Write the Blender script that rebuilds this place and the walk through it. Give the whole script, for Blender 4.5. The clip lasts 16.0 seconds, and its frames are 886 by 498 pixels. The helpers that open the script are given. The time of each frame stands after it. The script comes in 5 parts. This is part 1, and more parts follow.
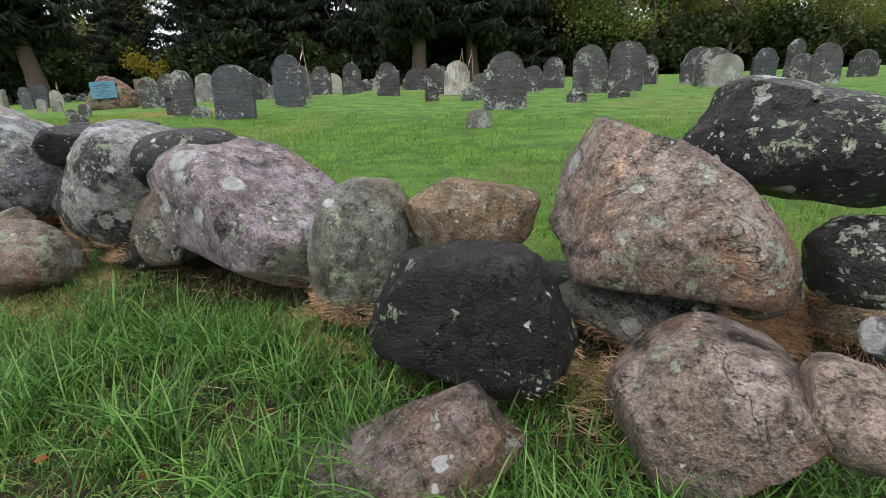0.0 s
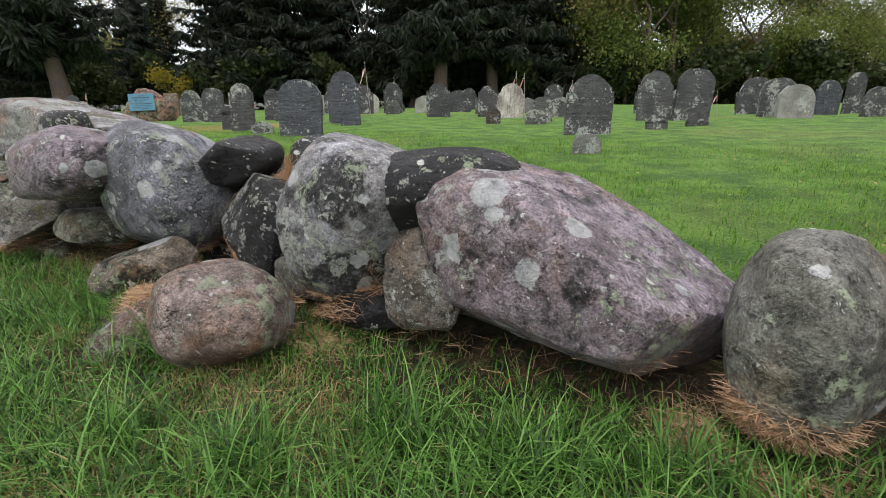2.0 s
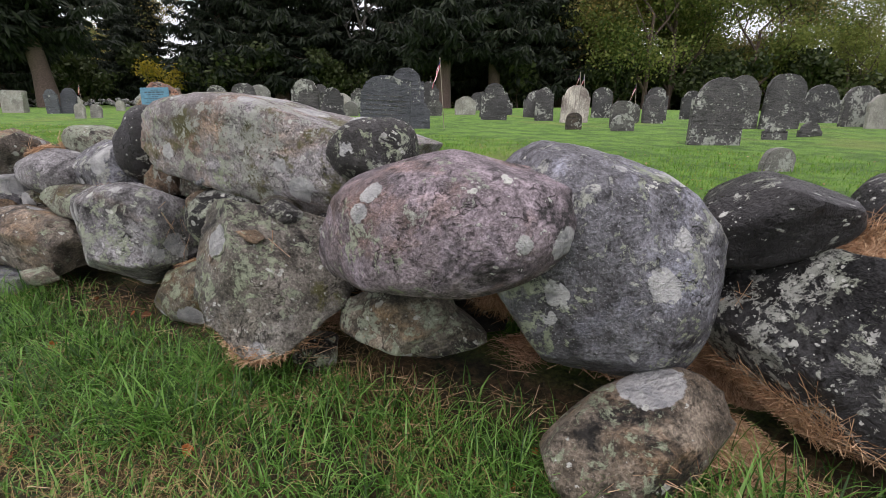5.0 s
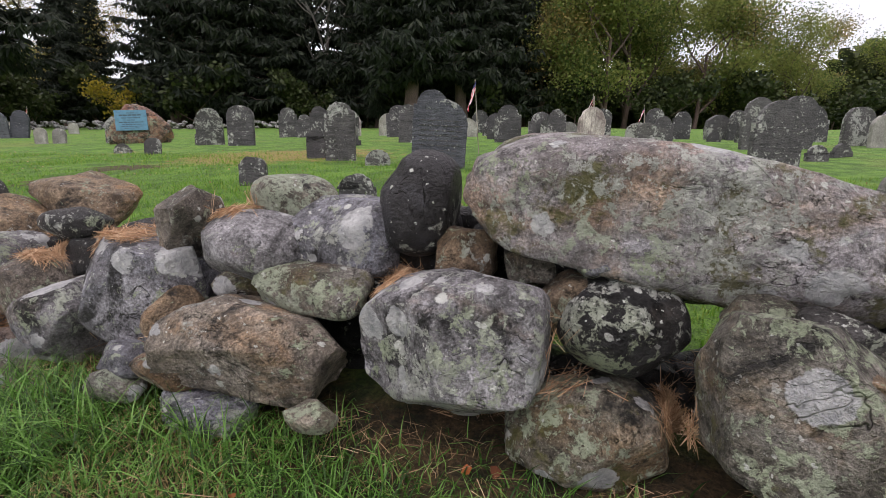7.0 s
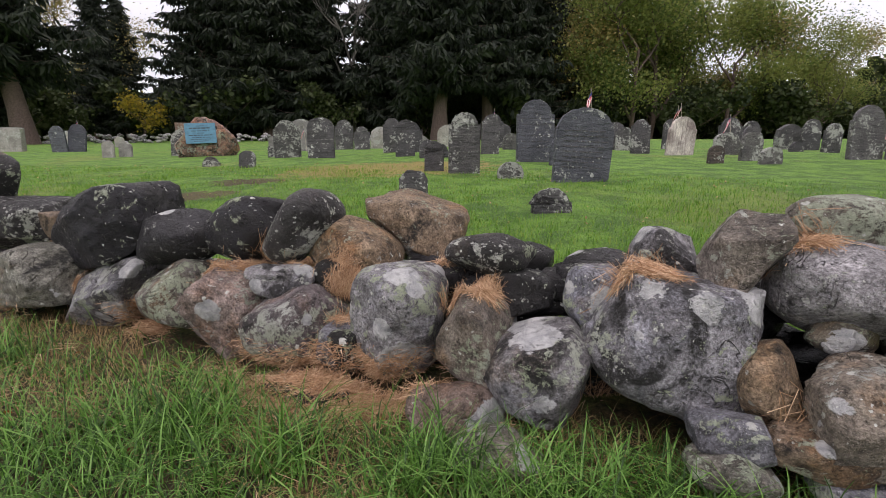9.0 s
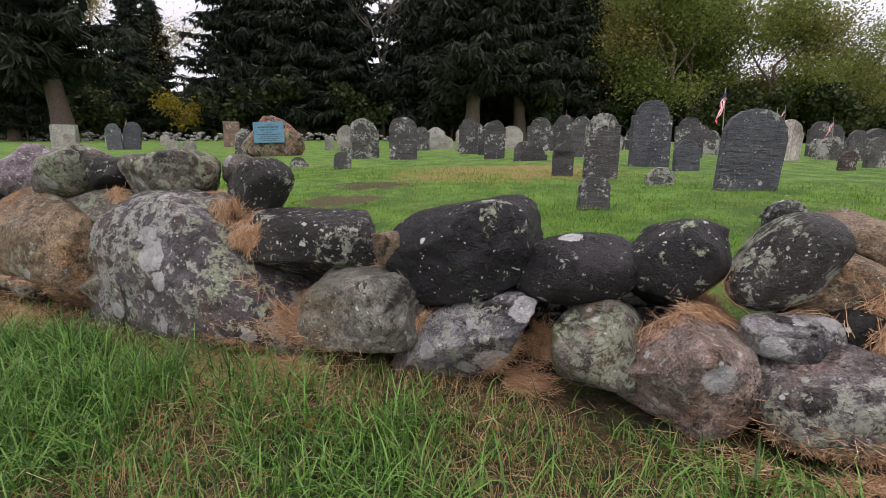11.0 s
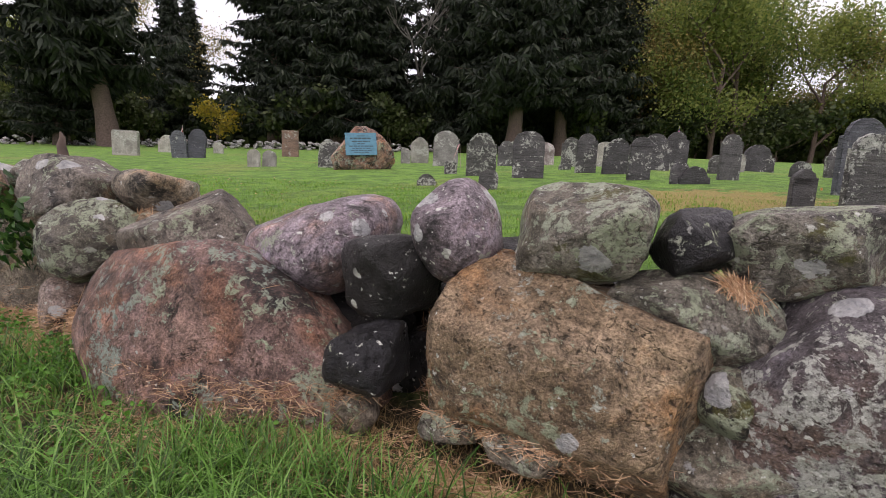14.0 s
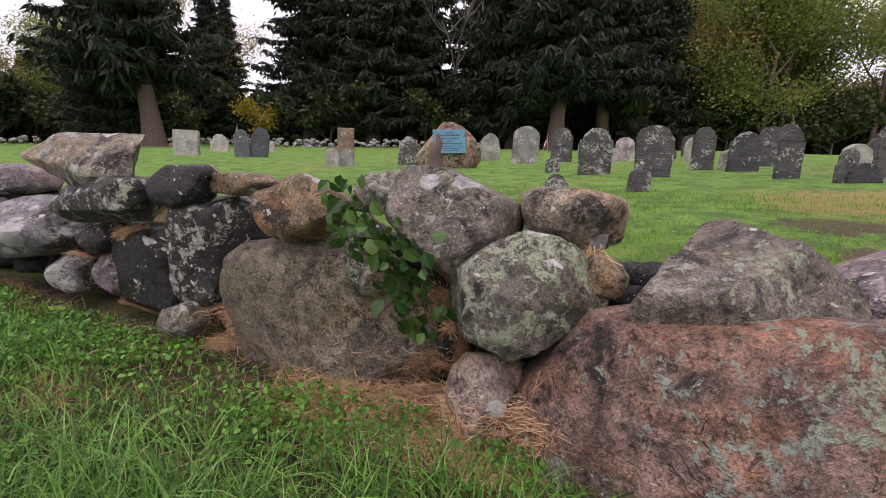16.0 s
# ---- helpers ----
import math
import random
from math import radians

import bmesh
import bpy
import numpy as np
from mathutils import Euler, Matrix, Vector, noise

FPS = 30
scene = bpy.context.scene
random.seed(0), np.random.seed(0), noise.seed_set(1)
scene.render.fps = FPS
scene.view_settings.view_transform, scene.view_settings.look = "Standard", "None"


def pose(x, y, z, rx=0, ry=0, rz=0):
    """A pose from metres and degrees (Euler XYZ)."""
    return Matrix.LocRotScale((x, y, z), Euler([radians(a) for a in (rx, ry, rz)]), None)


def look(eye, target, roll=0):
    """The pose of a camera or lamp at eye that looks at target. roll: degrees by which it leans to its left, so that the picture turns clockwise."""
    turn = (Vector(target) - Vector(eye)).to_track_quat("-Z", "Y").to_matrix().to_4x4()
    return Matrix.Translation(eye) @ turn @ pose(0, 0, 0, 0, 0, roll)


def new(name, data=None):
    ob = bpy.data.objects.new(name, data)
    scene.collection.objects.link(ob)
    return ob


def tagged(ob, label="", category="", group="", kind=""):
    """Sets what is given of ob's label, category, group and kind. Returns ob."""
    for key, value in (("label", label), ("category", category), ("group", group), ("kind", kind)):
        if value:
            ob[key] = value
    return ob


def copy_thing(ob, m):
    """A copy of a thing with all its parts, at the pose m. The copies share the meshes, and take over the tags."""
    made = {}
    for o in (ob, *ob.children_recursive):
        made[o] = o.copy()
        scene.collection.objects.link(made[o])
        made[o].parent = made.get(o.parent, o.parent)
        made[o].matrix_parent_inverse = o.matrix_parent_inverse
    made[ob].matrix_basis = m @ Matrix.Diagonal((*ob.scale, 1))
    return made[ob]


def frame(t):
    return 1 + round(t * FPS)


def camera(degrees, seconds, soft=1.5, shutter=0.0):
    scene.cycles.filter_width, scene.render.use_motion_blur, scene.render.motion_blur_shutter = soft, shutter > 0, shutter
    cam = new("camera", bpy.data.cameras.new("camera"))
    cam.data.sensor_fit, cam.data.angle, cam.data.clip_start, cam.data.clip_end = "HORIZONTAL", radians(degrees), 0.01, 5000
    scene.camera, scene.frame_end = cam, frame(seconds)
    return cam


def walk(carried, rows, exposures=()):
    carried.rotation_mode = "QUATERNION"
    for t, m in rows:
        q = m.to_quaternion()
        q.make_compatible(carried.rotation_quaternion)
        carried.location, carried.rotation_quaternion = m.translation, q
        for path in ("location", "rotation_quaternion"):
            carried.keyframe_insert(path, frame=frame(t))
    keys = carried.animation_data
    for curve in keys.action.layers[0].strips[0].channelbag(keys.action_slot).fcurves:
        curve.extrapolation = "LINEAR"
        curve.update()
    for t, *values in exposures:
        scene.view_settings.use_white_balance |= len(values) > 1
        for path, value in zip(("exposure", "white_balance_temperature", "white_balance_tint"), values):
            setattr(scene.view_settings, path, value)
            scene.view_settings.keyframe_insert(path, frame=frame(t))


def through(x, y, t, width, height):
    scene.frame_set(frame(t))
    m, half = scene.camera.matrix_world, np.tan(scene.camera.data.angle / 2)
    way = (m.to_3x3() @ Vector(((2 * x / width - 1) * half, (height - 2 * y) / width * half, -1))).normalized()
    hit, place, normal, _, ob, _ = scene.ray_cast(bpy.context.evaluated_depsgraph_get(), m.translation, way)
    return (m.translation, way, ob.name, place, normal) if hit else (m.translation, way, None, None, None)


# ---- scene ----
from mathutils.bvhtree import BVHTree

cam = camera(87.3, 16.0, soft=0.7)
METRES, EYE, TILT, LEAN, TURN = 14.0, 1.3, -17.5, 1.5, 0.0
ROWS = [
    (0.0, 0.0, 0.0, 0.0, 0.0, 0.0, -0.0),
    (0.5, -0.0211, 0.0076, 0.0016, -2.22, 1.41, -0.04),
    (1.0, -0.0425, 0.0159, 0.0041, -0.29, 1.88, -1.09),
    (1.5, -0.0693, 0.03, 0.0078, 0.31, 2.63, -1.82),
    (2.0, -0.0914, 0.0414, 0.0099, 0.37, 2.6, -1.92),
    (2.5, -0.1148, 0.0542, 0.0149, 0.43, 2.65, -1.87),
    (3.0, -0.1381, 0.07, 0.0174, 0.93, 2.58, -2.13),
    (3.5, -0.1643, 0.0843, 0.0216, 1.11, 2.28, -2.32),
    (4.0, -0.1873, 0.0957, 0.0253, 0.37, 2.22, -2.6),
    (6.5, -0.3137, 0.1607, 0.0508, -5.45, 4.46, -0.58),
    (7.0, -0.3426, 0.1724, 0.0544, -6.83, 5.05, -0.14),
    (7.5, -0.3732, 0.1826, 0.0566, -7.68, 5.39, 0.36),
    (8.0, -0.4057, 0.1944, 0.0566, -6.93, 5.85, 0.24),
    (8.5, -0.4392, 0.2031, 0.0607, -5.24, 5.87, -0.48),
    (9.0, -0.4712, 0.2124, 0.0628, -5.5, 6.39, -0.27),
    (9.5, -0.5005, 0.225, 0.0642, -4.65, 6.45, -0.77),
    (10.0, -0.5324, 0.2366, 0.0685, -4.1, 6.01, -1.11),
    (12.5, -0.6779, 0.3018, 0.0872, -3.49, 7.42, -2.31),
    (13.0, -0.7064, 0.3219, 0.0935, -2.31, 7.45, -2.86),
    (13.5, -0.7347, 0.3374, 0.0987, -1.55, 7.57, -3.75),
    (14.0, -0.7655, 0.3511, 0.1047, -2.55, 7.76, -3.19),
    (14.5, -0.7975, 0.3681, 0.108, -1.97, 7.72, -3.57),
    (15.0, -0.8325, 0.3814, 0.1134, -0.73, 7.21, -4.49),
    (15.5, -0.867, 0.3929, 0.1161, -1.33, 7.04, -2.85),
    (16.0, -0.8995, 0.4078, 0.1191, 0.01, 7.11, -3.44),
]
walk(cam, [(t, pose(0, 0, EYE, TILT, LEAN, TURN) @ pose(METRES * x, METRES * y, METRES * z, 90 + pitch, roll, yaw)) for t, x, y, z, yaw, pitch, roll in ROWS],
     exposures=((0.0, -0.22, 6400, 12), (4.0, -0.22, 6500, 20), (8.0, -0.32, 6580, 24), (12.5, -0.37, 6680, 25), (14.5, -0.19, 6720, 28), (16.0, -0.19, 6720, 29)))

# ---- light ----
world = bpy.data.worlds.new("overcast_sky")
scene.world = world
world.use_nodes = True
wt = world.node_tree
wt.nodes.clear()
sky = wt.nodes.new("ShaderNodeTexSky")
sky.sky_type, sky.sun_disc = "NISHITA", False
sky.sun_elevation, sky.sun_rotation = radians(48), radians(200)
sky_light = wt.nodes.new("ShaderNodeBackground")
sky_light.inputs["Strength"].default_value = 0.08
cloud_light = wt.nodes.new("ShaderNodeBackground")
cloud_light.inputs["Color"].default_value = (1.0, 0.975, 0.92, 1)
# an overcast sky is about twice as bright overhead as at the horizon
heading = wt.nodes.new("ShaderNodeTexCoord")
split = wt.nodes.new("ShaderNodeSeparateXYZ")
height = wt.nodes.new("ShaderNodeMapRange")
for key, value in (("From Min", 0.0), ("From Max", 1.0), ("To Min", 0.72), ("To Max", 2.05)):
    height.inputs[key].default_value = value
wt.links.new(heading.outputs["Generated"], split.inputs[0])
wt.links.new(split.outputs["Z"], height.inputs["Value"])
wt.links.new(height.outputs[0], cloud_light.inputs["Strength"])
both = wt.nodes.new("ShaderNodeAddShader")
sky_out = wt.nodes.new("ShaderNodeOutputWorld")
wt.links.new(sky.outputs[0], sky_light.inputs["Color"])
wt.links.new(sky_light.outputs[0], both.inputs[0])
wt.links.new(cloud_light.outputs[0], both.inputs[1])
wt.links.new(both.outputs[0], sky_out.inputs["Surface"])
sun = new("sun", bpy.data.lights.new("sun", "SUN"))
sun.data.energy, sun.data.angle, sun.data.color = 0.7, radians(30), (1.0, 0.97, 0.92)
sun.matrix_world = look((0, 0, 40), (12, 26, 0))

# ---- the lie of the land: s runs along the wall, n out of its face ----
ALONG, OUT, FOOT = Vector((-0.909, 0.4168, 0)), Vector((-0.4168, -0.909, 0)), Vector((0, 1.75, 0))


def at_wall(s, n, z=0.0):
    p = FOOT + ALONG * s + OUT * n
    return Vector((p.x, p.y, z))


def wall_coords(x, y):
    return -0.909 * x + 0.4168 * (y - 1.75), -0.4168 * x - 0.909 * (y - 1.75)


def ground_z(x, y):
    """Height of the ground; works on numbers and on arrays."""
    s, n = wall_coords(x, y)
    s = np.clip(s, -60, 60)
    q = -n
    near = 0.443 + 0.0117 * s - 0.07 * np.clip(n, -1, 4)
    d = np.clip(q, -1, 18)
    back = 0.509 + 0.0027 * s + 0.1077 * d - 0.002 * d * d + 0.05 * np.clip(q - 18, 0, 30) + 0.012 * np.clip(q - 48, 0, 150)
    back = back + (0.16 * np.exp(-((s - 10) / 5.5) ** 2) - 0.07) * np.clip(q / 4, 0, 1)
    k = np.clip((q + 0.05) / 0.4, 0, 1)
    k = k * k * (3 - 2 * k)
    return near * (1 - k) + back * k


# ---- materials ----
class Nodes:
    def __init__(self, name):
        self.mat = bpy.data.materials.new(name)
        self.mat.use_nodes = True
        self.tree = self.mat.node_tree
        self.bsdf = self.tree.nodes["Principled BSDF"]

    def put(self, value, socket):
        if hasattr(value, "is_linked"):
            self.tree.links.new(value, socket)
        elif isinstance(value, tuple) and len(value) == 3 and socket.type == "RGBA":
            socket.default_value = (*value, 1)
        else:
            socket.default_value = value

    def coords(self, scatter=True):
        tc = self.tree.nodes.new("ShaderNodeTexCoord").outputs["Object"]
        if not scatter:
            return tc
        info = self.tree.nodes.new("ShaderNodeObjectInfo")
        return self.vmath("ADD", tc, self.vmath("MULTIPLY", self.combine(info.outputs["Random"]), (91.0, 57.0, 73.0)))

    def position(self):
        return self.tree.nodes.new("ShaderNodeNewGeometry").outputs["Position"]

    def island(self):
        return self.tree.nodes.new("ShaderNodeNewGeometry").outputs["Random Per Island"]

    def combine(self, v):
        n = self.tree.nodes.new("ShaderNodeCombineXYZ")
        for i in range(3):
            self.put(v, n.inputs[i])
        return n.outputs[0]

    def vmath(self, op, a, b):
        n = self.tree.nodes.new("ShaderNodeVectorMath")
        n.operation = op
        self.put(a, n.inputs[0])
        self.put(b, n.inputs[1])
        return n.outputs[0]

    def math(self, op, a, b=0.5, clamp=False):
        n = self.tree.nodes.new("ShaderNodeMath")
        n.operation, n.use_clamp = op, clamp
        self.put(a, n.inputs[0])
        self.put(b, n.inputs[1])
        return n.outputs[0]

    def noise(self, vec, scale, detail=4.0, rough=0.55, dist=0.0):
        n = self.tree.nodes.new("ShaderNodeTexNoise")
        self.put(vec, n.inputs["Vector"])
        n.inputs["Scale"].default_value, n.inputs["Detail"].default_value = scale, detail
        n.inputs["Roughness"].default_value, n.inputs["Distortion"].default_value = rough, dist
        return n.outputs["Fac"]

    def cells(self, vec, scale, rand=1.0):
        n = self.tree.nodes.new("ShaderNodeTexVoronoi")
        self.put(vec, n.inputs["Vector"])
        n.inputs["Scale"].default_value, n.inputs["Randomness"].default_value = scale, rand
        sep = self.tree.nodes.new("ShaderNodeSeparateColor")
        self.tree.links.new(n.outputs["Color"], sep.inputs[0])
        return n.outputs["Distance"], sep.outputs[0]

    def steps(self, v, lo, hi, a=0.0, b=1.0):
        n = self.tree.nodes.new("ShaderNodeMapRange")
        n.clamp = True
        self.put(v, n.inputs["Value"])
        for key, x in (("From Min", lo), ("From Max", hi), ("To Min", a), ("To Max", b)):
            self.put(x, n.inputs[key])
        return n.outputs[0]

    def mix(self, f, a, b, blend="MIX"):
        n = self.tree.nodes.new("ShaderNodeMix")
        n.data_type, n.blend_type = "RGBA", blend
        self.put(f, n.inputs[0])
        self.put(a, n.inputs[6])
        self.put(b, n.inputs[7])
        return n.outputs[2]

    def bump(self, height, strength, distance):
        n = self.tree.nodes.new("ShaderNodeBump")
        n.inputs["Strength"].default_value, n.inputs["Distance"].default_value = strength, distance
        self.put(height, n.inputs["Height"])
        self.put(n.outputs[0], self.bsdf.inputs["Normal"])

    def done(self, color, rough=0.8, metal=0.0):
        self.put(color, self.bsdf.inputs["Base Color"])
        self.put(rough, self.bsdf.inputs["Roughness"])
        self.bsdf.inputs["Metallic"].default_value = metal
        return self.mat


def rock(name, light, dark, stain=0.0, dots=0.2, crust=0.3, moss=0.0, band=0.0, rough=0.6, rosette=0.0, rust=0.2, relief=1.0,
         crust_tone=(0.50, 0.52, 0.47), stain_tone=(0.018, 0.018, 0.017)):
    """Weathered field stone: mineral grain, rust and soot stains, lichen rosettes, spots, crusts and moss."""
    m = Nodes(name)
    v = m.coords()
    own = m.tree.nodes.new("ShaderNodeObjectInfo").outputs["Random"]
    big = m.noise(v, 2.6, 6, 0.6, 0.6)
    mid = m.noise(v, 16, 6, 0.72, 0.3)
    grain = m.noise(v, 110, 3, 0.7)
    col = m.mix(m.steps(big, 0.36, 0.64), dark, light)
    col = m.mix(1.0, col, m.mix(own, (0.72, 0.73, 0.76), (1.24, 1.19, 1.10)), "MULTIPLY")
    col = m.mix(1.0, col, m.mix(m.steps(mid, 0.36, 0.64), (0.42, 0.42, 0.42), (1.55, 1.55, 1.58)), "MULTIPLY")
    col = m.mix(1.0, col, m.mix(m.steps(grain, 0.36, 0.64), (0.58, 0.57, 0.56), (1.38, 1.38, 1.37)), "MULTIPLY")
    iron = m.steps(m.noise(m.vmath("ADD", v, (3.0, 8.0, 2.0)), 3.2, 6, 0.65, 0.5), 0.60 - 0.2 * rust, 0.74 - 0.2 * rust, 0, 0.75)
    col = m.mix(iron, col, m.mix(1.0, col, (1.22, 0.88, 0.58), "MULTIPLY"))
    cool = m.steps(m.noise(m.vmath("ADD", v, (5.0, 5.0, 1.0)), 3.8, 5, 0.6, 0.8), 0.54, 0.62, 0, 0.7)
    col = m.mix(cool, col, m.mix(1.0, col, (1.32, 1.36, 1.46), "MULTIPLY"))
    flecks = m.noise(v, 210, 1, 0.5)
    col = m.mix(m.steps(flecks, 0.64, 0.70, 0, 0.45), col, tuple(1.5 * c for c in light))
    pits = m.steps(m.noise(m.vmath("ADD", v, (6.0, 1.0, 4.0)), 34, 5, 0.75), 0.42, 0.34)
    col = m.mix(m.math("MULTIPLY", pits, 0.75), col, tuple(0.25 * c for c in dark))
    crack = m.noise(m.vmath("ADD", v, (1.0, 6.0, 2.0)), 3.4, 4, 0.6, 1.4)
    line = m.steps(m.math("ABSOLUTE", m.math("SUBTRACT", crack, 0.5)), 0.0, 0.008, 1.0, 0.0)
    line = m.math("MULTIPLY", line, m.steps(big, 0.52, 0.58))
    col = m.mix(m.math("MULTIPLY", line, 0.8), col, (0.02, 0.018, 0.015))
    if band:
        stretched = m.vmath("MULTIPLY", v, (3.0, 3.0, 30.0))
        layers = m.noise(stretched, 1.0, 5, 0.6, 0.8)
        col = m.mix(m.steps(layers, 0.48, 0.62, 0, band), col, dark)
    if stain:
        st = m.noise(m.vmath("ADD", v, (7.0, 3.0, 5.0)), 2.9, 8, 0.66, 0.8)
        worn = m.steps(m.noise(v, 46, 4, 0.75), 0.36, 0.50, 0.35, 0.95)
        edge = m.math("ADD", 0.70 - 0.28 * stain, m.math("MULTIPLY", own, -0.08))
        soot = m.math("MULTIPLY", m.steps(m.math("SUBTRACT", st, edge), 0.0, 0.07), worn)
        col = m.mix(soot, col, stain_tone)
    if moss:
        mo = m.noise(m.vmath("ADD", v, (2.0, 9.0, 1.0)), 4.2, 8, 0.72)
        soft = m.mix(grain, (0.07, 0.075, 0.016), (0.16, 0.15, 0.04))
        col = m.mix(m.steps(mo, 0.64 - 0.2 * moss, 0.70 - 0.2 * moss, 0, 0.8), col, soft)
    raised = 0.0
    lichen = m.mix(m.steps(m.noise(v, 2.2, 3), 0.44, 0.58), crust_tone, (0.40, 0.46, 0.32))
    if crust:
        where = m.noise(m.vmath("ADD", v, (4.0, 1.0, 8.0)), 3.0, 3, 0.5)
        cr = m.noise(m.vmath("ADD", v, (8.0, 2.0, 3.0)), 17, 8, 0.74, 0.4)
        field = m.math("ADD", m.math("MULTIPLY", where, 0.55), m.math("MULTIPLY", cr, 1.15))
        raised = m.steps(field, 1.00 - 0.28 * crust, 1.02 - 0.28 * crust)
        thin = m.steps(m.noise(v, 60, 5, 0.8), 0.40, 0.50, 0.1, 1.0)
        raised = m.math("MULTIPLY", raised, thin)
        col = m.mix(m.math("MULTIPLY", raised, 0.9), col, lichen)
    warp = m.vmath("ADD", v, m.vmath("MULTIPLY", m.combine(m.math("SUBTRACT", m.noise(v, 24, 4, 0.7), 0.5)), (0.07, 0.05, -0.06)))
    if rosette:
        disc = 0.0
        for scale, size in ((4.6, 0.44), (8.5, 0.46)):
            d, c = m.cells(warp, scale)
            r = m.math("MULTIPLY", m.steps(c, 1.0 - rosette, 1.0, 0.0, 1.0), size)
            disc = m.math("MAXIMUM", m.steps(m.math("SUBTRACT", r, d), 0.0, 0.022), disc)
        pale = m.mix(m.steps(mid, 0.36, 0.62), (0.34, 0.35, 0.36), (0.60, 0.61, 0.60))
        col = m.mix(m.math("MULTIPLY", disc, m.steps(grain, 0.25, 0.45, 0.7, 0.95)), col, pale)
        raised = m.math("MAXIMUM", disc, raised)
    if dots:
        spots = 0.0
        for scale, size in ((15.0, 0.30), (30.0, 0.36), (64.0, 0.40)):
            d, c = m.cells(warp, scale)
            r = m.math("MULTIPLY", m.steps(c, 1.0 - dots * 0.8, 1.0, 0.05, 1.0), size)
            r = m.math("SUBTRACT", r, m.steps(c, 1.0 - dots * 0.8, 1.001 - dots * 0.8, 0.3, 0.0))
            spots = m.math("MAXIMUM", m.steps(m.math("SUBTRACT", r, d), 0.0, 0.05), spots)
        spots = m.math("MULTIPLY", spots, m.steps(m.noise(v, 2.8, 3), 0.42, 0.52))
        col = m.mix(m.math("MULTIPLY", spots, 0.9), col, (0.66, 0.68, 0.63))
        raised = m.math("MAXIMUM", spots, raised)
    h = m.math("ADD", m.math("MULTIPLY", mid, 1.1 * relief), m.math("MULTIPLY", grain, 0.40 * relief))
    h = m.math("ADD", h, m.math("MULTIPLY", raised, 0.10))
    h = m.math("SUBTRACT", h, m.math("ADD", m.math("MULTIPLY", line, 0.6), m.math("MULTIPLY", pits, 0.4 * relief)))
    m.bump(h, 1.0, 0.034)
    m.bsdf.inputs["Specular IOR Level"].default_value = 0.35
    gloss = m.steps(mid, 0.35, 0.65, rough - 0.16, rough + 0.12)
    return m.done(col, m.math("MAXIMUM", gloss, m.math("MULTIPLY", raised, 0.8)))


ROCKS = {
    "g": (rock("grey_granite", (0.32, 0.325, 0.35), (0.145, 0.145, 0.155), 0.42, 0.22, 0.30, rosette=0.66, rust=0.12), "rounded grey granite stone blotched with pale lichen"),
    "p": (rock("violet_grey_granite", (0.31, 0.27, 0.315), (0.15, 0.125, 0.14), 0.40, 0.30, 0.12, rosette=0.34, rust=0.5, rough=0.5), "violet-grey granite stone with white lichen spots"),
    "q": (rock("pinkish_brown_granite", (0.34, 0.28, 0.26), (0.18, 0.135, 0.11), 0.28, 0.12, 0.14, rosette=0.10, rust=0.4, rough=0.55, relief=1.2), "pinkish-brown grainy granite stone with a few lichen spots"),
    "n": (rock("grey_brown_stone", (0.32, 0.285, 0.235), (0.15, 0.13, 0.105), 0.38, 0.12, 0.24, rosette=0.18, rust=0.35, relief=1.25), "weathered grey-brown field stone with thin lichen"),
    "e": (rock("dark_crusted_stone", (0.20, 0.18, 0.19), (0.085, 0.073, 0.075), 0.45, 0.28, 0.46, rosette=0.46, rust=0.3, relief=1.1), "dark purplish-grey stone mottled with pale lichen"),
    "d": (rock("dark_lichen_stone", (0.060, 0.060, 0.060), (0.02, 0.02, 0.02), 0.6, 0.40, 0.34, rosette=0.10, rough=0.48), "dark stone heavily spotted with white lichen"),
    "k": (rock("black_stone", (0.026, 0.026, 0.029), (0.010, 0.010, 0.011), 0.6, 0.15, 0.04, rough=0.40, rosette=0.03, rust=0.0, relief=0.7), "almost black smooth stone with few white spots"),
    "t": (rock("tan_stone", (0.33, 0.25, 0.165), (0.16, 0.115, 0.075), 0.32, 0.10, 0.14, rosette=0.12, rust=0.4, relief=1.3), "tan-brown weathered field stone"),
    "r": (rock("pink_granite", (0.36, 0.235, 0.19), (0.16, 0.105, 0.095), 0.50, 0.06, 0.30, rust=0.5, relief=1.3, crust_tone=(0.34, 0.42, 0.36)), "pinkish granite stone with patches of green lichen"),
    "m": (rock("mossy_lichen_stone", (0.30, 0.28, 0.235), (0.13, 0.12, 0.09), 0.50, 0.20, 0.46, 0.3, rosette=0.3, rust=0.4, relief=1.25, crust_tone=(0.42, 0.47, 0.36)), "stone crusted with pale green lichen and moss"),
    "w": (rock("pale_slab_rock", (0.42, 0.41, 0.42), (0.22, 0.20, 0.195), 0.36, 0.2, 0.30, 0.6, band=0.4, rosette=0.5, rust=0.55), "long pale capstone slab with yellow moss and lichen"),
    "c": (rock("rough_split_stone", (0.25, 0.22, 0.165), (0.165, 0.145, 0.11), 0.0, 0.0, 0.08, 0.12, rust=0.2, relief=1.2, rough=0.75), "flat upright split stone, even grey-brown"),
    "b": (rock("smooth_greenish_granite", (0.24, 0.245, 0.22), (0.12, 0.122, 0.10), 0.34, 0.08, 0.06, rosette=0.20, rust=0.3, relief=0.7, rough=0.42), "smooth wet grey-green stone with faint lichen"),
}


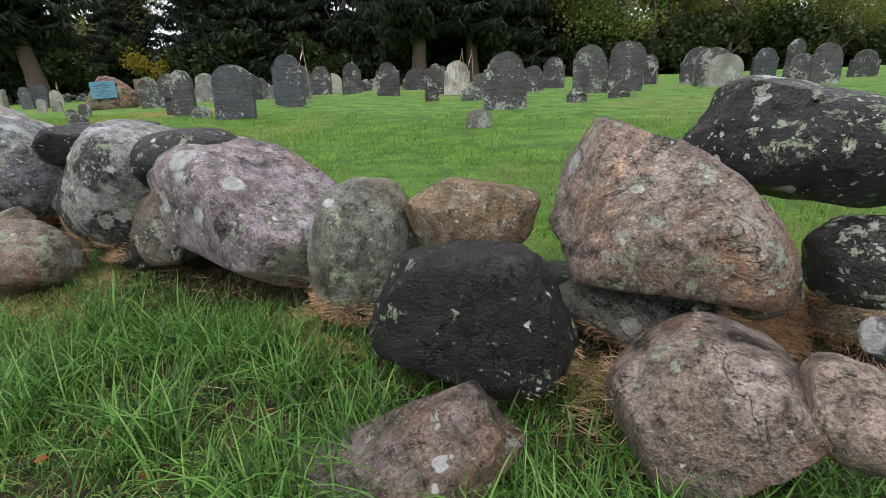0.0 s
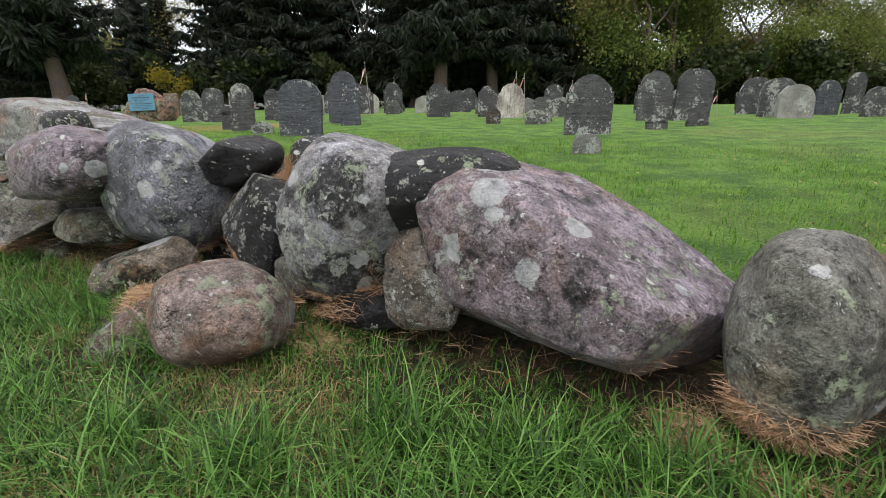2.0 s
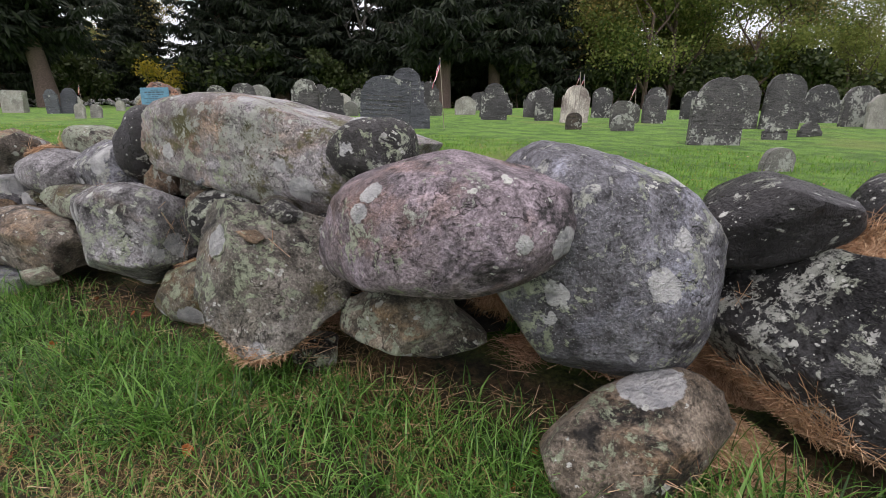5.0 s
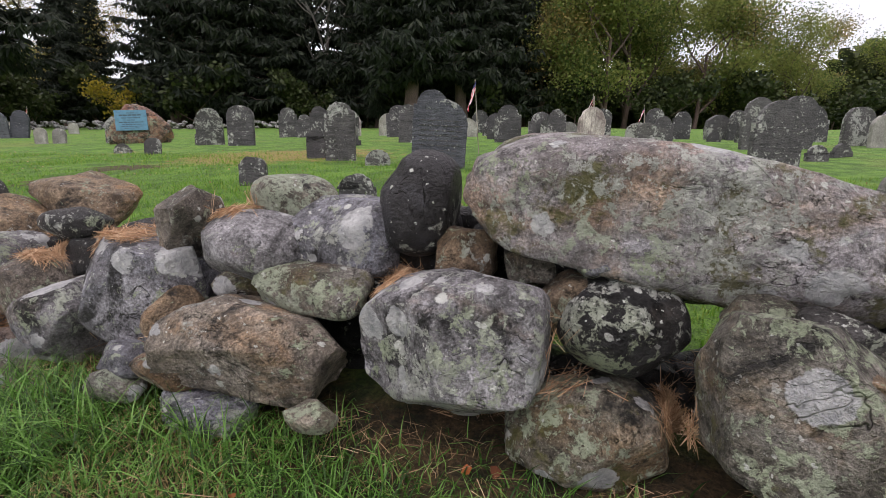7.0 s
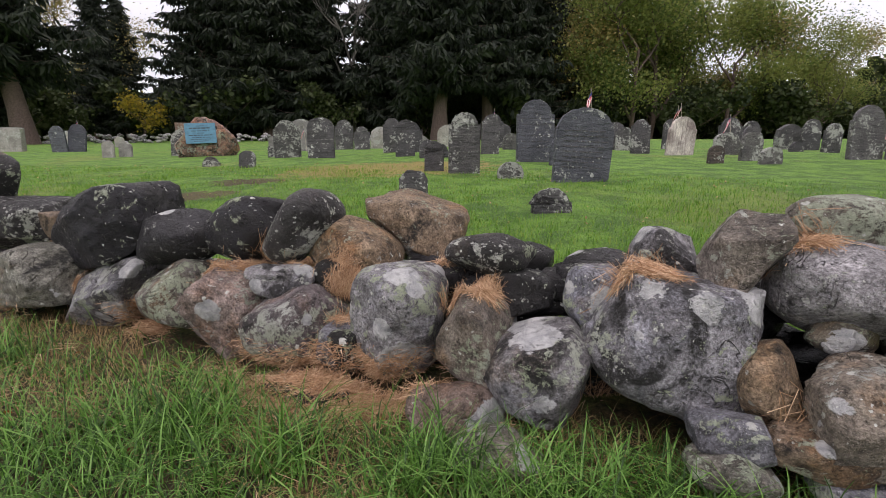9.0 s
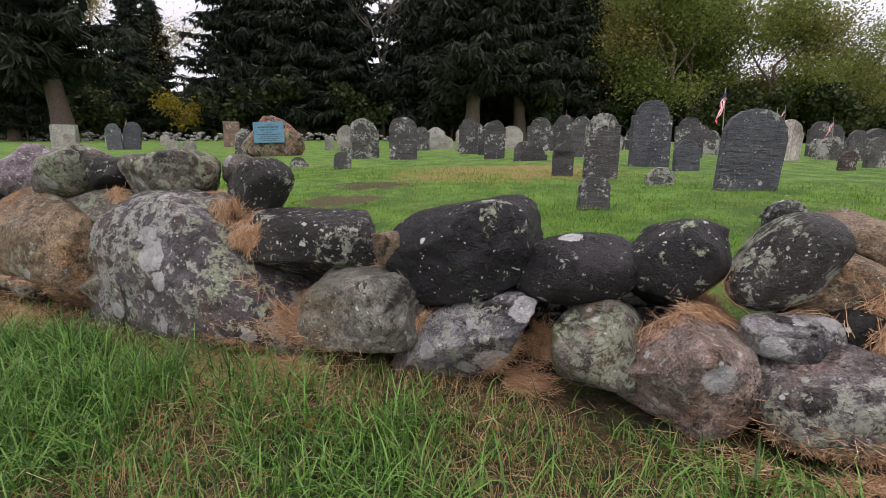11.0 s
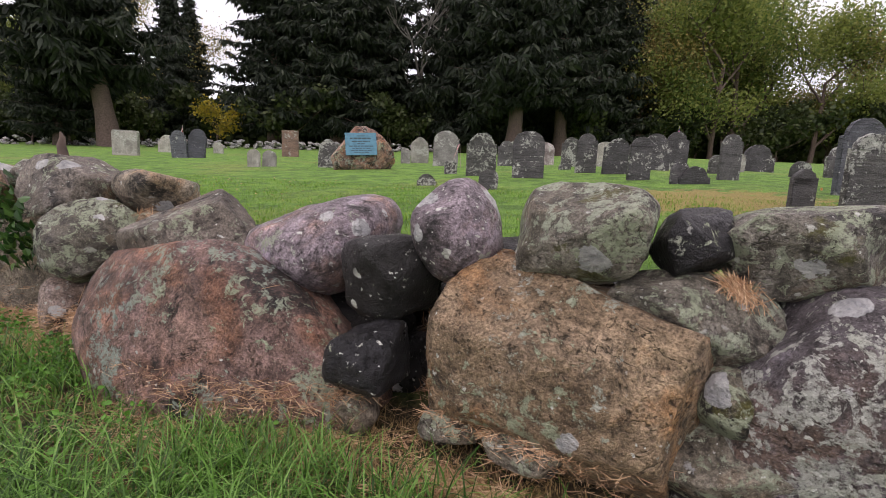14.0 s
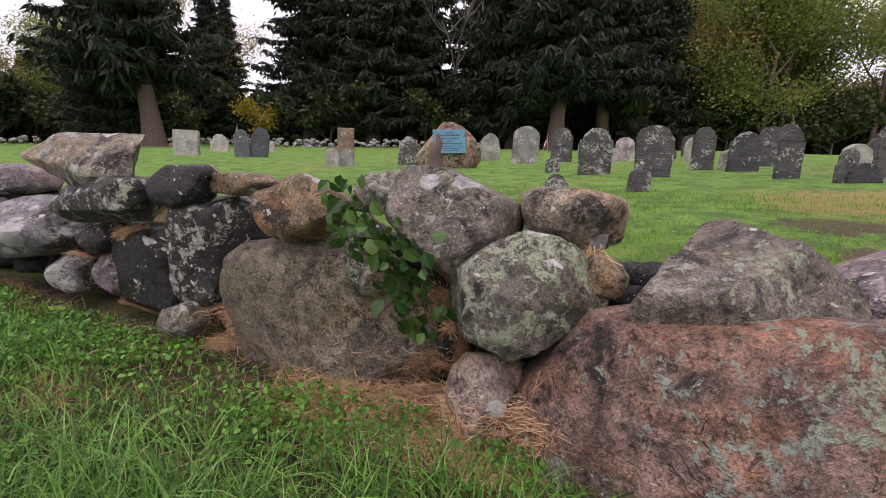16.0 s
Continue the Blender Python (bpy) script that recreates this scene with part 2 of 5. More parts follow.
def slate(name, light, dark, dots, crust, streak=0.5, ridges=1.0):
    """Old cleft gravestone: rain streaks, split ridges, lichen spots and crusts."""
    m = Nodes(name)
    v = m.coords()
    col = m.mix(m.steps(m.noise(v, 3, 5, 0.65), 0.38, 0.62), dark, light)
    shade = m.tree.nodes.new("ShaderNodeObjectInfo").outputs["Random"]
    col = m.mix(1.0, col, m.mix(shade, (0.62, 0.62, 0.64), (1.3, 1.28, 1.22)), "MULTIPLY")
    run = m.noise(m.vmath("MULTIPLY", v, (26.0, 8.0, 1.6)), 1.0, 5, 0.6)
    col = m.mix(m.steps(run, 0.5, 0.66, 0, streak), col, dark)
    grain = m.noise(v, 80, 4, 0.7)
    col = m.mix(0.8, col, m.mix(m.steps(grain, 0.35, 0.65), (0.5, 0.5, 0.5), (1.45, 1.45, 1.45)), "MULTIPLY")
    warp = m.vmath("ADD", v, m.vmath("MULTIPLY", m.combine(m.noise(v, 3, 3, 0.6)), (0.0, 0.0, 0.12)))
    cleft = m.noise(m.vmath("MULTIPLY", warp, (4.0, 4.0, 26.0)), 1.0, 5, 0.7, 0.8)
    col = m.mix(m.steps(cleft, 0.46, 0.38, 0, 0.75 * ridges), col, tuple(c * 0.35 for c in dark))
    col = m.mix(m.steps(cleft, 0.56, 0.64, 0, 0.35 * ridges), col, tuple(c * 1.7 for c in light))
    where = m.noise(m.vmath("ADD", v, (3.0, 5.0, 1.0)), 2.4, 3, 0.5)
    cr = m.noise(m.vmath("ADD", v, (1.0, 2.0, 6.0)), 15.0, 8, 0.74, 0.4)
    field = m.math("ADD", m.math("MULTIPLY", where, 0.75), m.math("MULTIPLY", cr, 0.95))
    col = m.mix(m.steps(field, 1.02 - 0.26 * crust, 1.05 - 0.26 * crust, 0, 0.85), col, (0.38, 0.40, 0.36))
    ragged = m.vmath("ADD", v, m.vmath("MULTIPLY", m.combine(m.noise(v, 26, 3, 0.7)), (0.05, 0.05, -0.05)))
    for scale in (11.0, 24.0):
        d, c = m.cells(ragged, scale)
        r = m.math("MULTIPLY", m.steps(c, 1.0 - dots, 1.0), 0.40)
        hit = m.math("MULTIPLY", m.steps(m.math("SUBTRACT", r, d), 0.03, 0.09, 0, 0.9), m.steps(where, 0.44, 0.54))
        col = m.mix(hit, col, (0.50, 0.52, 0.48))
    m.bump(m.math("ADD", m.math("ADD", m.noise(v, 18, 6, 0.7), m.math("MULTIPLY", cleft, 1.6 * ridges)), m.math("MULTIPLY", grain, 0.3)), 0.9, 0.024)
    return m.done(col, 0.62)


GRAVES = {
    "dark": (slate("dark_slate", (0.085, 0.085, 0.088), (0.045, 0.045, 0.048), 0.30, 0.36), "dark grey slate headstone"),
    "slate": (slate("blue_slate", (0.095, 0.105, 0.125), (0.05, 0.056, 0.07), 0.10, 0.08), "blue-grey carved slate headstone"),
    "spot": (slate("lichened_slate", (0.12, 0.12, 0.115), (0.055, 0.055, 0.055), 0.42, 0.62), "dark headstone covered in pale lichen"),
    "pale": (slate("pale_stone", (0.34, 0.34, 0.31), (0.19, 0.19, 0.17), 0.2, 0.35, 0.5, 0.3), "pale grey weathered headstone"),
    "white": (slate("white_marble", (0.56, 0.53, 0.50), (0.17, 0.14, 0.135), 0.0, 0.0, 0.85, 0.0), "white marble headstone with dark rain streaks"),
    "brown": (slate("brown_stone", (0.10, 0.075, 0.06), (0.05, 0.04, 0.035), 0.1, 0.1), "small brown sandstone footstone"),
    "rust": (slate("red_sandstone", (0.27, 0.17, 0.13), (0.15, 0.10, 0.08), 0.05, 0.1), "red sandstone block headstone"),
}


def plain(name, col, rough=0.7, vary=0.25, scale=30.0, metal=0.0):
    m = Nodes(name)
    n = m.noise(m.coords(), scale, 4, 0.6)
    low, high = tuple(c * (1 - vary) for c in col), tuple(min(1, c * (1 + vary)) for c in col)
    m.bump(n, 0.3, 0.005)
    return m.done(m.mix(m.steps(n, 0.3, 0.7), low, high), rough, metal)


def leafy(name, tones, gloss=0.45, through=0.35, patch=0.0):
    """Leaf or blade: tone by island, with light shining through."""
    m = Nodes(name)
    col = tones[0]
    r = m.island()
    for i, tone in enumerate(tones[1:], 1):
        edge = i / len(tones)
        col = m.mix(m.steps(r, edge - 0.12, edge + 0.12), col, tone)
    if patch:
        pn = m.noise(m.position(), patch, 3, 0.6)
        col = m.mix(m.steps(pn, 0.45, 0.62, 0, 0.55), col, tones[-1])
    m.put(col, m.bsdf.inputs["Base Color"])
    m.bsdf.inputs["Roughness"].default_value = gloss
    m.bsdf.inputs["Specular IOR Level"].default_value = 0.35
    t = m.tree
    trans = t.nodes.new("ShaderNodeBsdfTranslucent")
    m.put(col, trans.inputs["Color"])
    mix = t.nodes.new("ShaderNodeMixShader")
    mix.inputs[0].default_value = through
    t.links.new(m.bsdf.outputs[0], mix.inputs[1])
    t.links.new(trans.outputs[0], mix.inputs[2])
    t.links.new(mix.outputs[0], t.nodes["Material Output"].inputs["Surface"])
    return m.mat


def turf():
    m = Nodes("turf")
    p = m.position()
    big, mid, fine = m.noise(p, 0.35, 5, 0.6), m.noise(p, 2.6, 5, 0.65), m.noise(p, 55, 5, 0.8)
    col = m.mix(m.steps(mid, 0.40, 0.60), (0.06, 0.15, 0.016), (0.14, 0.29, 0.032))
    col = m.mix(m.steps(big, 0.54, 0.66, 0, 0.4), col, (0.22, 0.22, 0.06))
    for spot, reach, tone in (((-8.89, 10.44, 1.03), 0.45, (0.07, 0.038, 0.022)), ((-9.18, 9.33, 0.91), 0.4, (0.10, 0.06, 0.035)), ((-6.78, 11.69, 1.22), 1.5, (0.30, 0.22, 0.07))):
        away = m.tree.nodes.new("ShaderNodeVectorMath")
        away.operation = "LENGTH"
        m.put(m.vmath("MULTIPLY", m.vmath("SUBTRACT", p, spot), (0.7, 1.0, 1.0)), away.inputs[0])
        ring = m.math("ADD", m.math("DIVIDE", away.outputs["Value"], reach), m.math("MULTIPLY", m.math("SUBTRACT", m.noise(p, 5, 5, 0.7), 0.5), 2.2))
        col = m.mix(m.steps(ring, 0.95, 0.7, 0, 0.85), col, tone)
    dot = m.tree.nodes.new("ShaderNodeVectorMath")
    dot.operation = "DOT_PRODUCT"
    m.put(m.vmath("SUBTRACT", p, (0.0, 1.75, 0.0)), dot.inputs[0])
    dot.inputs[1].default_value = (-0.4168, -0.909, 0.0)
    outward = m.math("ADD", dot.outputs["Value"], m.math("MULTIPLY", m.math("SUBTRACT", mid, 0.5), 0.5))
    litter = m.mix(m.steps(m.noise(p, 7, 5, 0.7), 0.4, 0.6), (0.035, 0.032, 0.014), (0.13, 0.085, 0.04))
    bank = m.math("MULTIPLY", m.steps(outward, -0.35, -0.1, 0, 1), m.steps(outward, 1.5, 2.1, 1, 0))
    col = m.mix(bank, col, litter)
    col = m.mix(0.9, col, m.mix(m.steps(fine, 0.35, 0.65), (0.25, 0.28, 0.25), (1.6, 1.55, 1.5)), "MULTIPLY")
    m.bump(fine, 1.0, 0.03)
    return m.done(col, 0.9)


TURF = turf()
BLADE = leafy("grass_blade", [(0.03, 0.08, 0.015), (0.075, 0.18, 0.028), (0.13, 0.30, 0.05), (0.24, 0.45, 0.11)], 0.33, 0.42)
LAWN = leafy("lawn_blade", [(0.08, 0.19, 0.02), (0.12, 0.28, 0.028), (0.16, 0.35, 0.04), (0.24, 0.34, 0.06)], 0.7, 0.4)
DRY = leafy("dry_grass", [(0.36, 0.25, 0.11), (0.50, 0.36, 0.18), (0.26, 0.18, 0.08)], 0.6, 0.2)
STRAW = leafy("pine_needle_straw", [(0.34, 0.20, 0.11), (0.56, 0.36, 0.21), (0.72, 0.52, 0.34), (0.46, 0.28, 0.16)], 0.6, 0.1)
SPRUCE = leafy("spruce_needles", [(0.012, 0.019, 0.012), (0.019, 0.030, 0.018), (0.032, 0.043, 0.024)], 0.7, 0.1)
LEAF = leafy("autumn_leaves", [(0.09, 0.14, 0.045), (0.16, 0.21, 0.07), (0.28, 0.28, 0.10), (0.44, 0.33, 0.12)], 0.6, 0.5, 0.13)
DEEP = leafy("shrub_leaves", [(0.02, 0.034, 0.012), (0.035, 0.055, 0.016), (0.055, 0.075, 0.02)], 0.6, 0.25, 0.1)
GREENER = leafy("green_leaves", [(0.10, 0.16, 0.04), (0.18, 0.24, 0.06), (0.29, 0.32, 0.09)], 0.6, 0.55, 0.13)
YELLOW = leafy("yellow_leaves", [(0.42, 0.32, 0.03), (0.36, 0.28, 0.03), (0.22, 0.2, 0.03)], 0.6, 0.3)
IVY = leafy("ivy_leaf", [(0.02, 0.06, 0.015), (0.04, 0.10, 0.02), (0.09, 0.17, 0.04)], 0.3, 0.2)
WEED = leafy("broad_weed_leaf", [(0.05, 0.15, 0.02), (0.09, 0.25, 0.03), (0.14, 0.34, 0.05)], 0.4, 0.3)
DEADLEAF = leafy("fallen_leaf", [(0.22, 0.07, 0.02), (0.42, 0.13, 0.03), (0.16, 0.06, 0.03)], 0.6, 0.15)
BARK = plain("bark", (0.11, 0.078, 0.066), 0.9, 0.45, 9)
BARK_PALE = plain("pale_bark", (0.16, 0.15, 0.135), 0.9, 0.35, 9)


# ---- building blocks ----
def quick_mesh(name, verts, tris, smooth=False):
    verts, tris = np.asarray(verts, np.float32), np.asarray(tris, np.int32)
    me = bpy.data.meshes.new(name)
    me.vertices.add(len(verts))
    me.vertices.foreach_set("co", verts.ravel())
    me.loops.add(tris.size)
    me.loops.foreach_set("vertex_index", tris.ravel())
    me.polygons.add(len(tris))
    me.polygons.foreach_set("loop_start", np.arange(0, tris.size, 3, dtype=np.int32))
    me.update(calc_edges=True)
    me.polygons.foreach_set("use_smooth", np.full(len(tris), smooth))
    return me


def thing(name, me, material, parent=None):
    ob = new(name, me)
    me.materials.append(material)
    ob.parent = parent
    return ob


def from_bm(bm, name):
    me = bpy.data.meshes.new(name)
    bm.to_mesh(me)
    bm.free()
    return me


def part(name, bm, material, parent, label=""):
    ob = thing(name, from_bm(bm, name), material, parent)
    return tagged(ob, label)


def ball(level):
    bm = bmesh.new()
    bmesh.ops.create_icosphere(bm, subdivisions=level, radius=1)
    v = np.array([tuple(p.co) for p in bm.verts])
    f = np.array([[p.index for p in face.verts] for face in bm.faces])
    bm.free()
    return v, f


BALL5, BALL3, BALL2, BALL1 = ball(5), ball(3), ball(2), ball(1)


def rock_points(base, w, d, h, shape, rng, taper=0.0, skew=0.0):
    """A field stone: a squarish ball with split faces and worn hollows."""
    v = base.copy()
    p = {"o": 2.3, "b": 3.2, "a": 3.2, "s": 6.0, "t": 4.5}[shape]
    v /= (np.abs(v) ** p).sum(1)[:, None] ** (1 / p)
    lean = rng.normal(0, {"o": 0.08, "b": 0.1, "a": 0.15, "s": 0.06, "t": 0.04}[shape], 3)
    v[:, 0] += lean[0] * v[:, 2] ** 2 + lean[1] * v[:, 2] * 0.6
    v[:, 2] *= 1 + lean[2] * v[:, 0]
    if shape == "t":
        v[:, 0] = v[:, 0] * (0.62 - 0.38 * v[:, 2]) - 0.12 * (v[:, 2] + 1)
    v[:, 0] = v[:, 0] * (1 - taper * v[:, 2]) + skew * v[:, 2]
    for _ in range({"o": 6, "b": 14, "a": 20, "s": 12, "t": 9}[shape]):
        nrm = rng.normal(0, 1, 3)
        nrm /= np.linalg.norm(nrm)
        cut = rng.uniform(*{"o": (0.80, 0.97), "b": (0.72, 1.05), "a": (0.60, 0.95), "s": (0.85, 1.25), "t": (0.8, 1.1)}[shape])
        over = v @ nrm - cut
        v -= np.outer(np.where(over > 0, over, 0) * {"o": 0.8, "b": 0.93, "a": 0.97, "s": 0.95, "t": 0.95}[shape], nrm)
    wave = np.zeros(len(v))
    rough = {"o": 0.55, "b": 0.85, "a": 1.0, "s": 0.9, "t": 1.0}[shape]
    for f, amp in ((2.2, 0.05), (4.5, 0.034), (9.0, 0.022 * rough), (18.0, 0.014 * rough), (34.0, 0.008 * rough)):
        for _ in range(4):
            k = rng.normal(0, 1, 3)
            k *= f / np.linalg.norm(k)
            ridge = np.sin(v @ k + rng.uniform(0, 6.28) + 1.5 * np.sin(v @ k[[1, 2, 0]] * 0.6))
            wave += amp * 0.55 * (ridge if f < 8 else 0.6 - np.abs(ridge))
    v *= (1 + wave)[:, None]
    lo, hi = v.min(0), v.max(0)
    return (v - (lo + hi) / 2) / ((hi - lo) / 2) * np.array((w, d, h)) / 2


def make_stone(x, y, z, w, d, h, yaw, roll, tone, shape, name, taper=0.0, skew=0.0):
    rng = np.random.default_rng(int(abs(x * 7919 + y * 104729 + z * 1299709) * 10) % 2 ** 31)
    material, label = ROCKS[tone]
    base = BALL5 if w * h > 0.15 else BALL3 if w * h < 0.012 else ball4
    ob = thing(name, quick_mesh(name, rock_points(base[0], w, d, h, shape, rng, taper, skew), base[1], True), material)
    ob.matrix_world = pose(x, y, z, 0, roll, yaw)
    return tagged(ob, label)


ball4 = ball(4)
wall = tagged(new("dry_stone_wall"), "old dry-stone wall of stacked lichened field stones", "stone wall")
wall.location = FOOT


def stone(x, y, z, w, d, h, yaw, roll, tone, shape, taper=0.0, skew=0.0):
    ob = make_stone(x, y, z, w, d, h, yaw, roll, tone, shape, "stone", taper, skew)
    m = ob.matrix_world.copy()
    ob.parent = wall
    ob.matrix_parent_inverse = Matrix.Translation(-FOOT)
    ob.matrix_basis = m
    return ob


def boulder(x, y, z, w, d, h, yaw, roll, tone, shape, taper=0.0, skew=0.0):
    ob = make_stone(x, y, z, w, d, h, yaw, roll, tone, shape, "boulder", taper, skew)
    return tagged(ob, ROCKS[tone][1] + ", fallen", "boulder", "stones fallen from the wall")


# ---- ground: one sheet to the horizon ----
def ground():
    k = np.linspace(-1, 1, 261)
    axis = np.sinh(k * 5.2) / np.sinh(5.2) * 900
    a, b = np.meshgrid(axis, axis, indexing="ij")
    x, y = -7 - 0.909 * a - 0.4168 * b, 5 + 0.4168 * a - 0.909 * b
    z = ground_z(x, y)
    z += 0.02 * np.sin(x * 1.7 + 0.8 * np.sin(y * 1.1)) * np.sin(y * 1.3 + 0.5 * np.sin(x)) * (np.hypot(a, b) < 60)
    n = len(k)
    i = np.arange(n * n).reshape(n, n)
    q = np.stack([i[:-1, :-1], i[1:, :-1], i[1:, 1:], i[:-1, 1:]], -1).reshape(-1, 4)
    tris = np.concatenate([q[:, [0, 1, 2]], q[:, [0, 2, 3]]])
    pts = np.stack([x, y, z], -1).reshape(-1, 3)
    ob = thing("ground", quick_mesh("ground", pts, tris, True), TURF)
    if ob.data.polygons[0].normal.z < 0:
        ob.data.flip_normals()
    tagged(ob, "green grassy ground rising gently through the graveyard", "lawn", kind="structure")


ground()


def wall_shade_core():
    """Rubble packed behind the face stones, coloured black for the shade in gaps."""
    rng = np.random.default_rng(5)
    verts, tris, n = [], [], 0
    for _ in range(1300):
        s, depth = rng.uniform(-2.6, 18), rng.uniform(-0.55, -0.24)
        p = at_wall(s, depth)
        z0 = 0.5 + 0.0117 * s
        top = 0.02 + 0.47 * min(1.0, max(0.0, (s - 0.8) / 1.2)) + 0.16 * math.exp(-((s - 4.5) / 0.9) ** 2) - 0.24 * math.exp(-((s - 8.2) / 1.5) ** 2) - 0.16 * math.exp(-((s - 9.5) / 0.8) ** 2)
        size = rng.uniform(0.12, 0.26)
        v = rock_points(BALL2[0], size * 1.3, size, size * 0.8, "b", rng) + np.array((p.x, p.y, z0 + rng.uniform(-0.1, top)))
        verts.append(v)
        tris.append(BALL2[1] + n)
        n += len(v)
    # the black stone colour paints in the darkness between the face stones
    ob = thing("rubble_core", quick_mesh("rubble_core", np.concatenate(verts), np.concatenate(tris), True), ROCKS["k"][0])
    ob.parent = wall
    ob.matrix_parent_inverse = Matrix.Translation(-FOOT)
    tagged(ob, "small rubble inside the wall, near-black to stand for gap shade", kind="stuff")


wall_shade_core()

stone(1.10, 1.47, 1.14, 0.67, 0.55, 0.38, -25, 13, "d", "b")
stone(0.71, 1.49, 0.95, 0.75, 0.68, 0.53, -25, 6, "q", "b", taper=0.2, skew=-0.12)
stone(0.08, 1.66, 0.91, 0.54, 0.34, 0.26, -25, -4, "t", "b")
stone(-0.32, 1.76, 0.74, 0.39, 0.47, 0.59, -25, 5, "b", "o")
stone(0.06, 1.28, 0.69, 0.61, 0.33, 0.44, -25, -8, "k", "s", taper=0.12)
stone(-0.88, 2.21, 0.79, 1.25, 0.75, 0.65, -25, 13, "p", "b")
stone(-1.36, 2.24, 0.76, 0.32, 0.31, 0.40, -25, -5, "n", "b")
boulder(0.62, 0.99, 0.59, 0.48, 0.46, 0.34, -32, -15, "q", "b", taper=0.35)
boulder(-0.14, 0.91, 0.44, 0.66, 0.36, 0.24, 6, -20, "q", "a", taper=0.3)
stone(0.61, 1.47, 0.60, 0.53, 0.32, 0.24, -25, -0, "b", "b")
stone(0.92, 1.26, 0.74, 0.21, 0.18, 0.15, -25, -12, "m", "b")
stone(1.16, 1.23, 0.85, 0.28, 0.29, 0.26, -25, 0, "d", "o")
stone(0.76, 1.34, 0.67, 0.16, 0.11, 0.09, -25, -3, "d", "b")
boulder(0.83, 0.80, 0.68, 0.23, 0.21, 0.18, -46, 5, "q", "b")
stone(1.09, 1.02, 0.71, 0.13, 0.12, 0.10, -25, 0, "g", "b")
stone(-0.03, 1.68, 0.69, 0.21, 0.24, 0.25, -25, 11, "t", "b")
stone(1.32, 1.34, 0.62, 0.31, 0.19, 0.15, -25, 0, "n", "b")
stone(-1.42, 2.45, 1.04, 0.92, 0.44, 0.32, -25, -9, "k", "o")
stone(-1.59, 2.37, 0.57, 0.53, 0.27, 0.19, -25, -10, "k", "b")
stone(-1.66, 2.55, 0.92, 0.63, 0.69, 0.63, -25, 18, "g", "o")
stone(-1.92, 3.02, 1.11, 0.32, 0.33, 0.26, -25, 5, "d", "b")
stone(-2.35, 3.01, 1.12, 0.39, 0.38, 0.25, -25, -25, "k", "b")
stone(-2.79, 3.12, 0.96, 0.71, 0.64, 0.71, -25, -1, "g", "o")
stone(-3.28, 3.05, 1.07, 0.81, 0.52, 0.40, -25, -13, "p", "o")
boulder(-2.76, 2.75, 0.60, 0.51, 0.30, 0.24, 17, -19, "n", "b")
boulder(-2.14, 2.22, 0.60, 0.52, 0.46, 0.40, -9, 10, "q", "o")
boulder(-2.58, 2.37, 0.35, 0.38, 0.44, 0.44, 14, -30, "q", "a")
stone(-2.15, 2.97, 0.81, 0.60, 0.63, 0.56, -25, 28, "d", "b")
stone(-1.92, 2.60, 0.63, 0.27, 0.21, 0.18, -25, 0, "m", "s")
stone(-3.32, 3.18, 0.71, 0.45, 0.23, 0.18, -25, 0, "m", "b")
stone(-2.06, 2.74, 0.95, 0.09, 0.10, 0.10, -25, 0, "k", "b")
stone(-1.98, 2.71, 0.91, 0.07, 0.10, 0.15, -25, -27, "d", "b")
stone(-1.27, 2.38, 0.74, 0.20, 0.26, 0.35, -25, 11, "t", "b")
stone(-3.48, 3.31, 1.26, 0.30, 0.25, 0.22, -25, 0, "d", "o")
stone(-3.80, 3.39, 0.83, 0.57, 0.59, 0.53, -25, 0, "m", "a")
stone(-3.92, 3.85, 1.22, 1.32, 0.60, 0.44, -25, 6, "w", "s")
stone(-4.69, 4.16, 1.23, 0.28, 0.34, 0.37, -25, 0, "k", "o")
stone(-4.60, 3.82, 0.85, 0.56, 0.49, 0.47, -25, -5, "g", "b")
stone(-4.13, 3.74, 0.94, 0.37, 0.35, 0.31, -25, 1, "d", "o")
stone(-4.24, 3.70, 0.62, 0.48, 0.39, 0.33, -25, 0, "m", "b")
stone(-4.54, 4.03, 1.08, 0.21, 0.19, 0.17, -25, 0, "t", "s")
stone(-4.34, 3.95, 1.07, 0.17, 0.19, 0.17, -25, 0, "m", "s")
stone(-4.21, 3.73, 1.12, 0.13, 0.11, 0.10, -25, 0, "g", "b")
stone(-3.82, 3.38, 1.03, 0.16, 0.13, 0.11, -25, -2, "d", "b")
stone(-3.88, 3.53, 1.03, 0.16, 0.13, 0.11, -25, 4, "m", "b")
stone(-3.89, 3.26, 0.99, 0.16, 0.09, 0.04, -25, 12, "t", "a")
stone(-3.39, 3.20, 0.72, 0.39, 0.28, 0.22, -25, 1, "m", "b")
stone(-3.68, 3.28, 0.55, 0.15, 0.16, 0.14, -25, 0, "m", "b")
stone(-4.94, 4.30, 1.08, 0.45, 0.39, 0.35, -25, 9, "g", "b")
stone(-5.17, 4.45, 1.21, 0.36, 0.24, 0.20, -25, 1, "m", "o")
stone(-5.29, 4.31, 1.04, 0.41, 0.34, 0.29, -25, 4, "g", "o")
stone(-5.05, 4.13, 0.94, 0.43, 0.25, 0.17, -25, -3, "m", "s")
stone(-5.23, 4.07, 0.77, 0.62, 0.44, 0.31, -25, -0, "n", "a")
stone(-5.56, 4.41, 1.12, 0.23, 0.30, 0.30, -25, 3, "n", "a", taper=0.25)
stone(-5.76, 4.42, 0.87, 0.54, 0.41, 0.42, -25, 2, "g", "b")
stone(-5.57, 4.46, 0.91, 0.24, 0.26, 0.23, -25, 14, "g", "b")
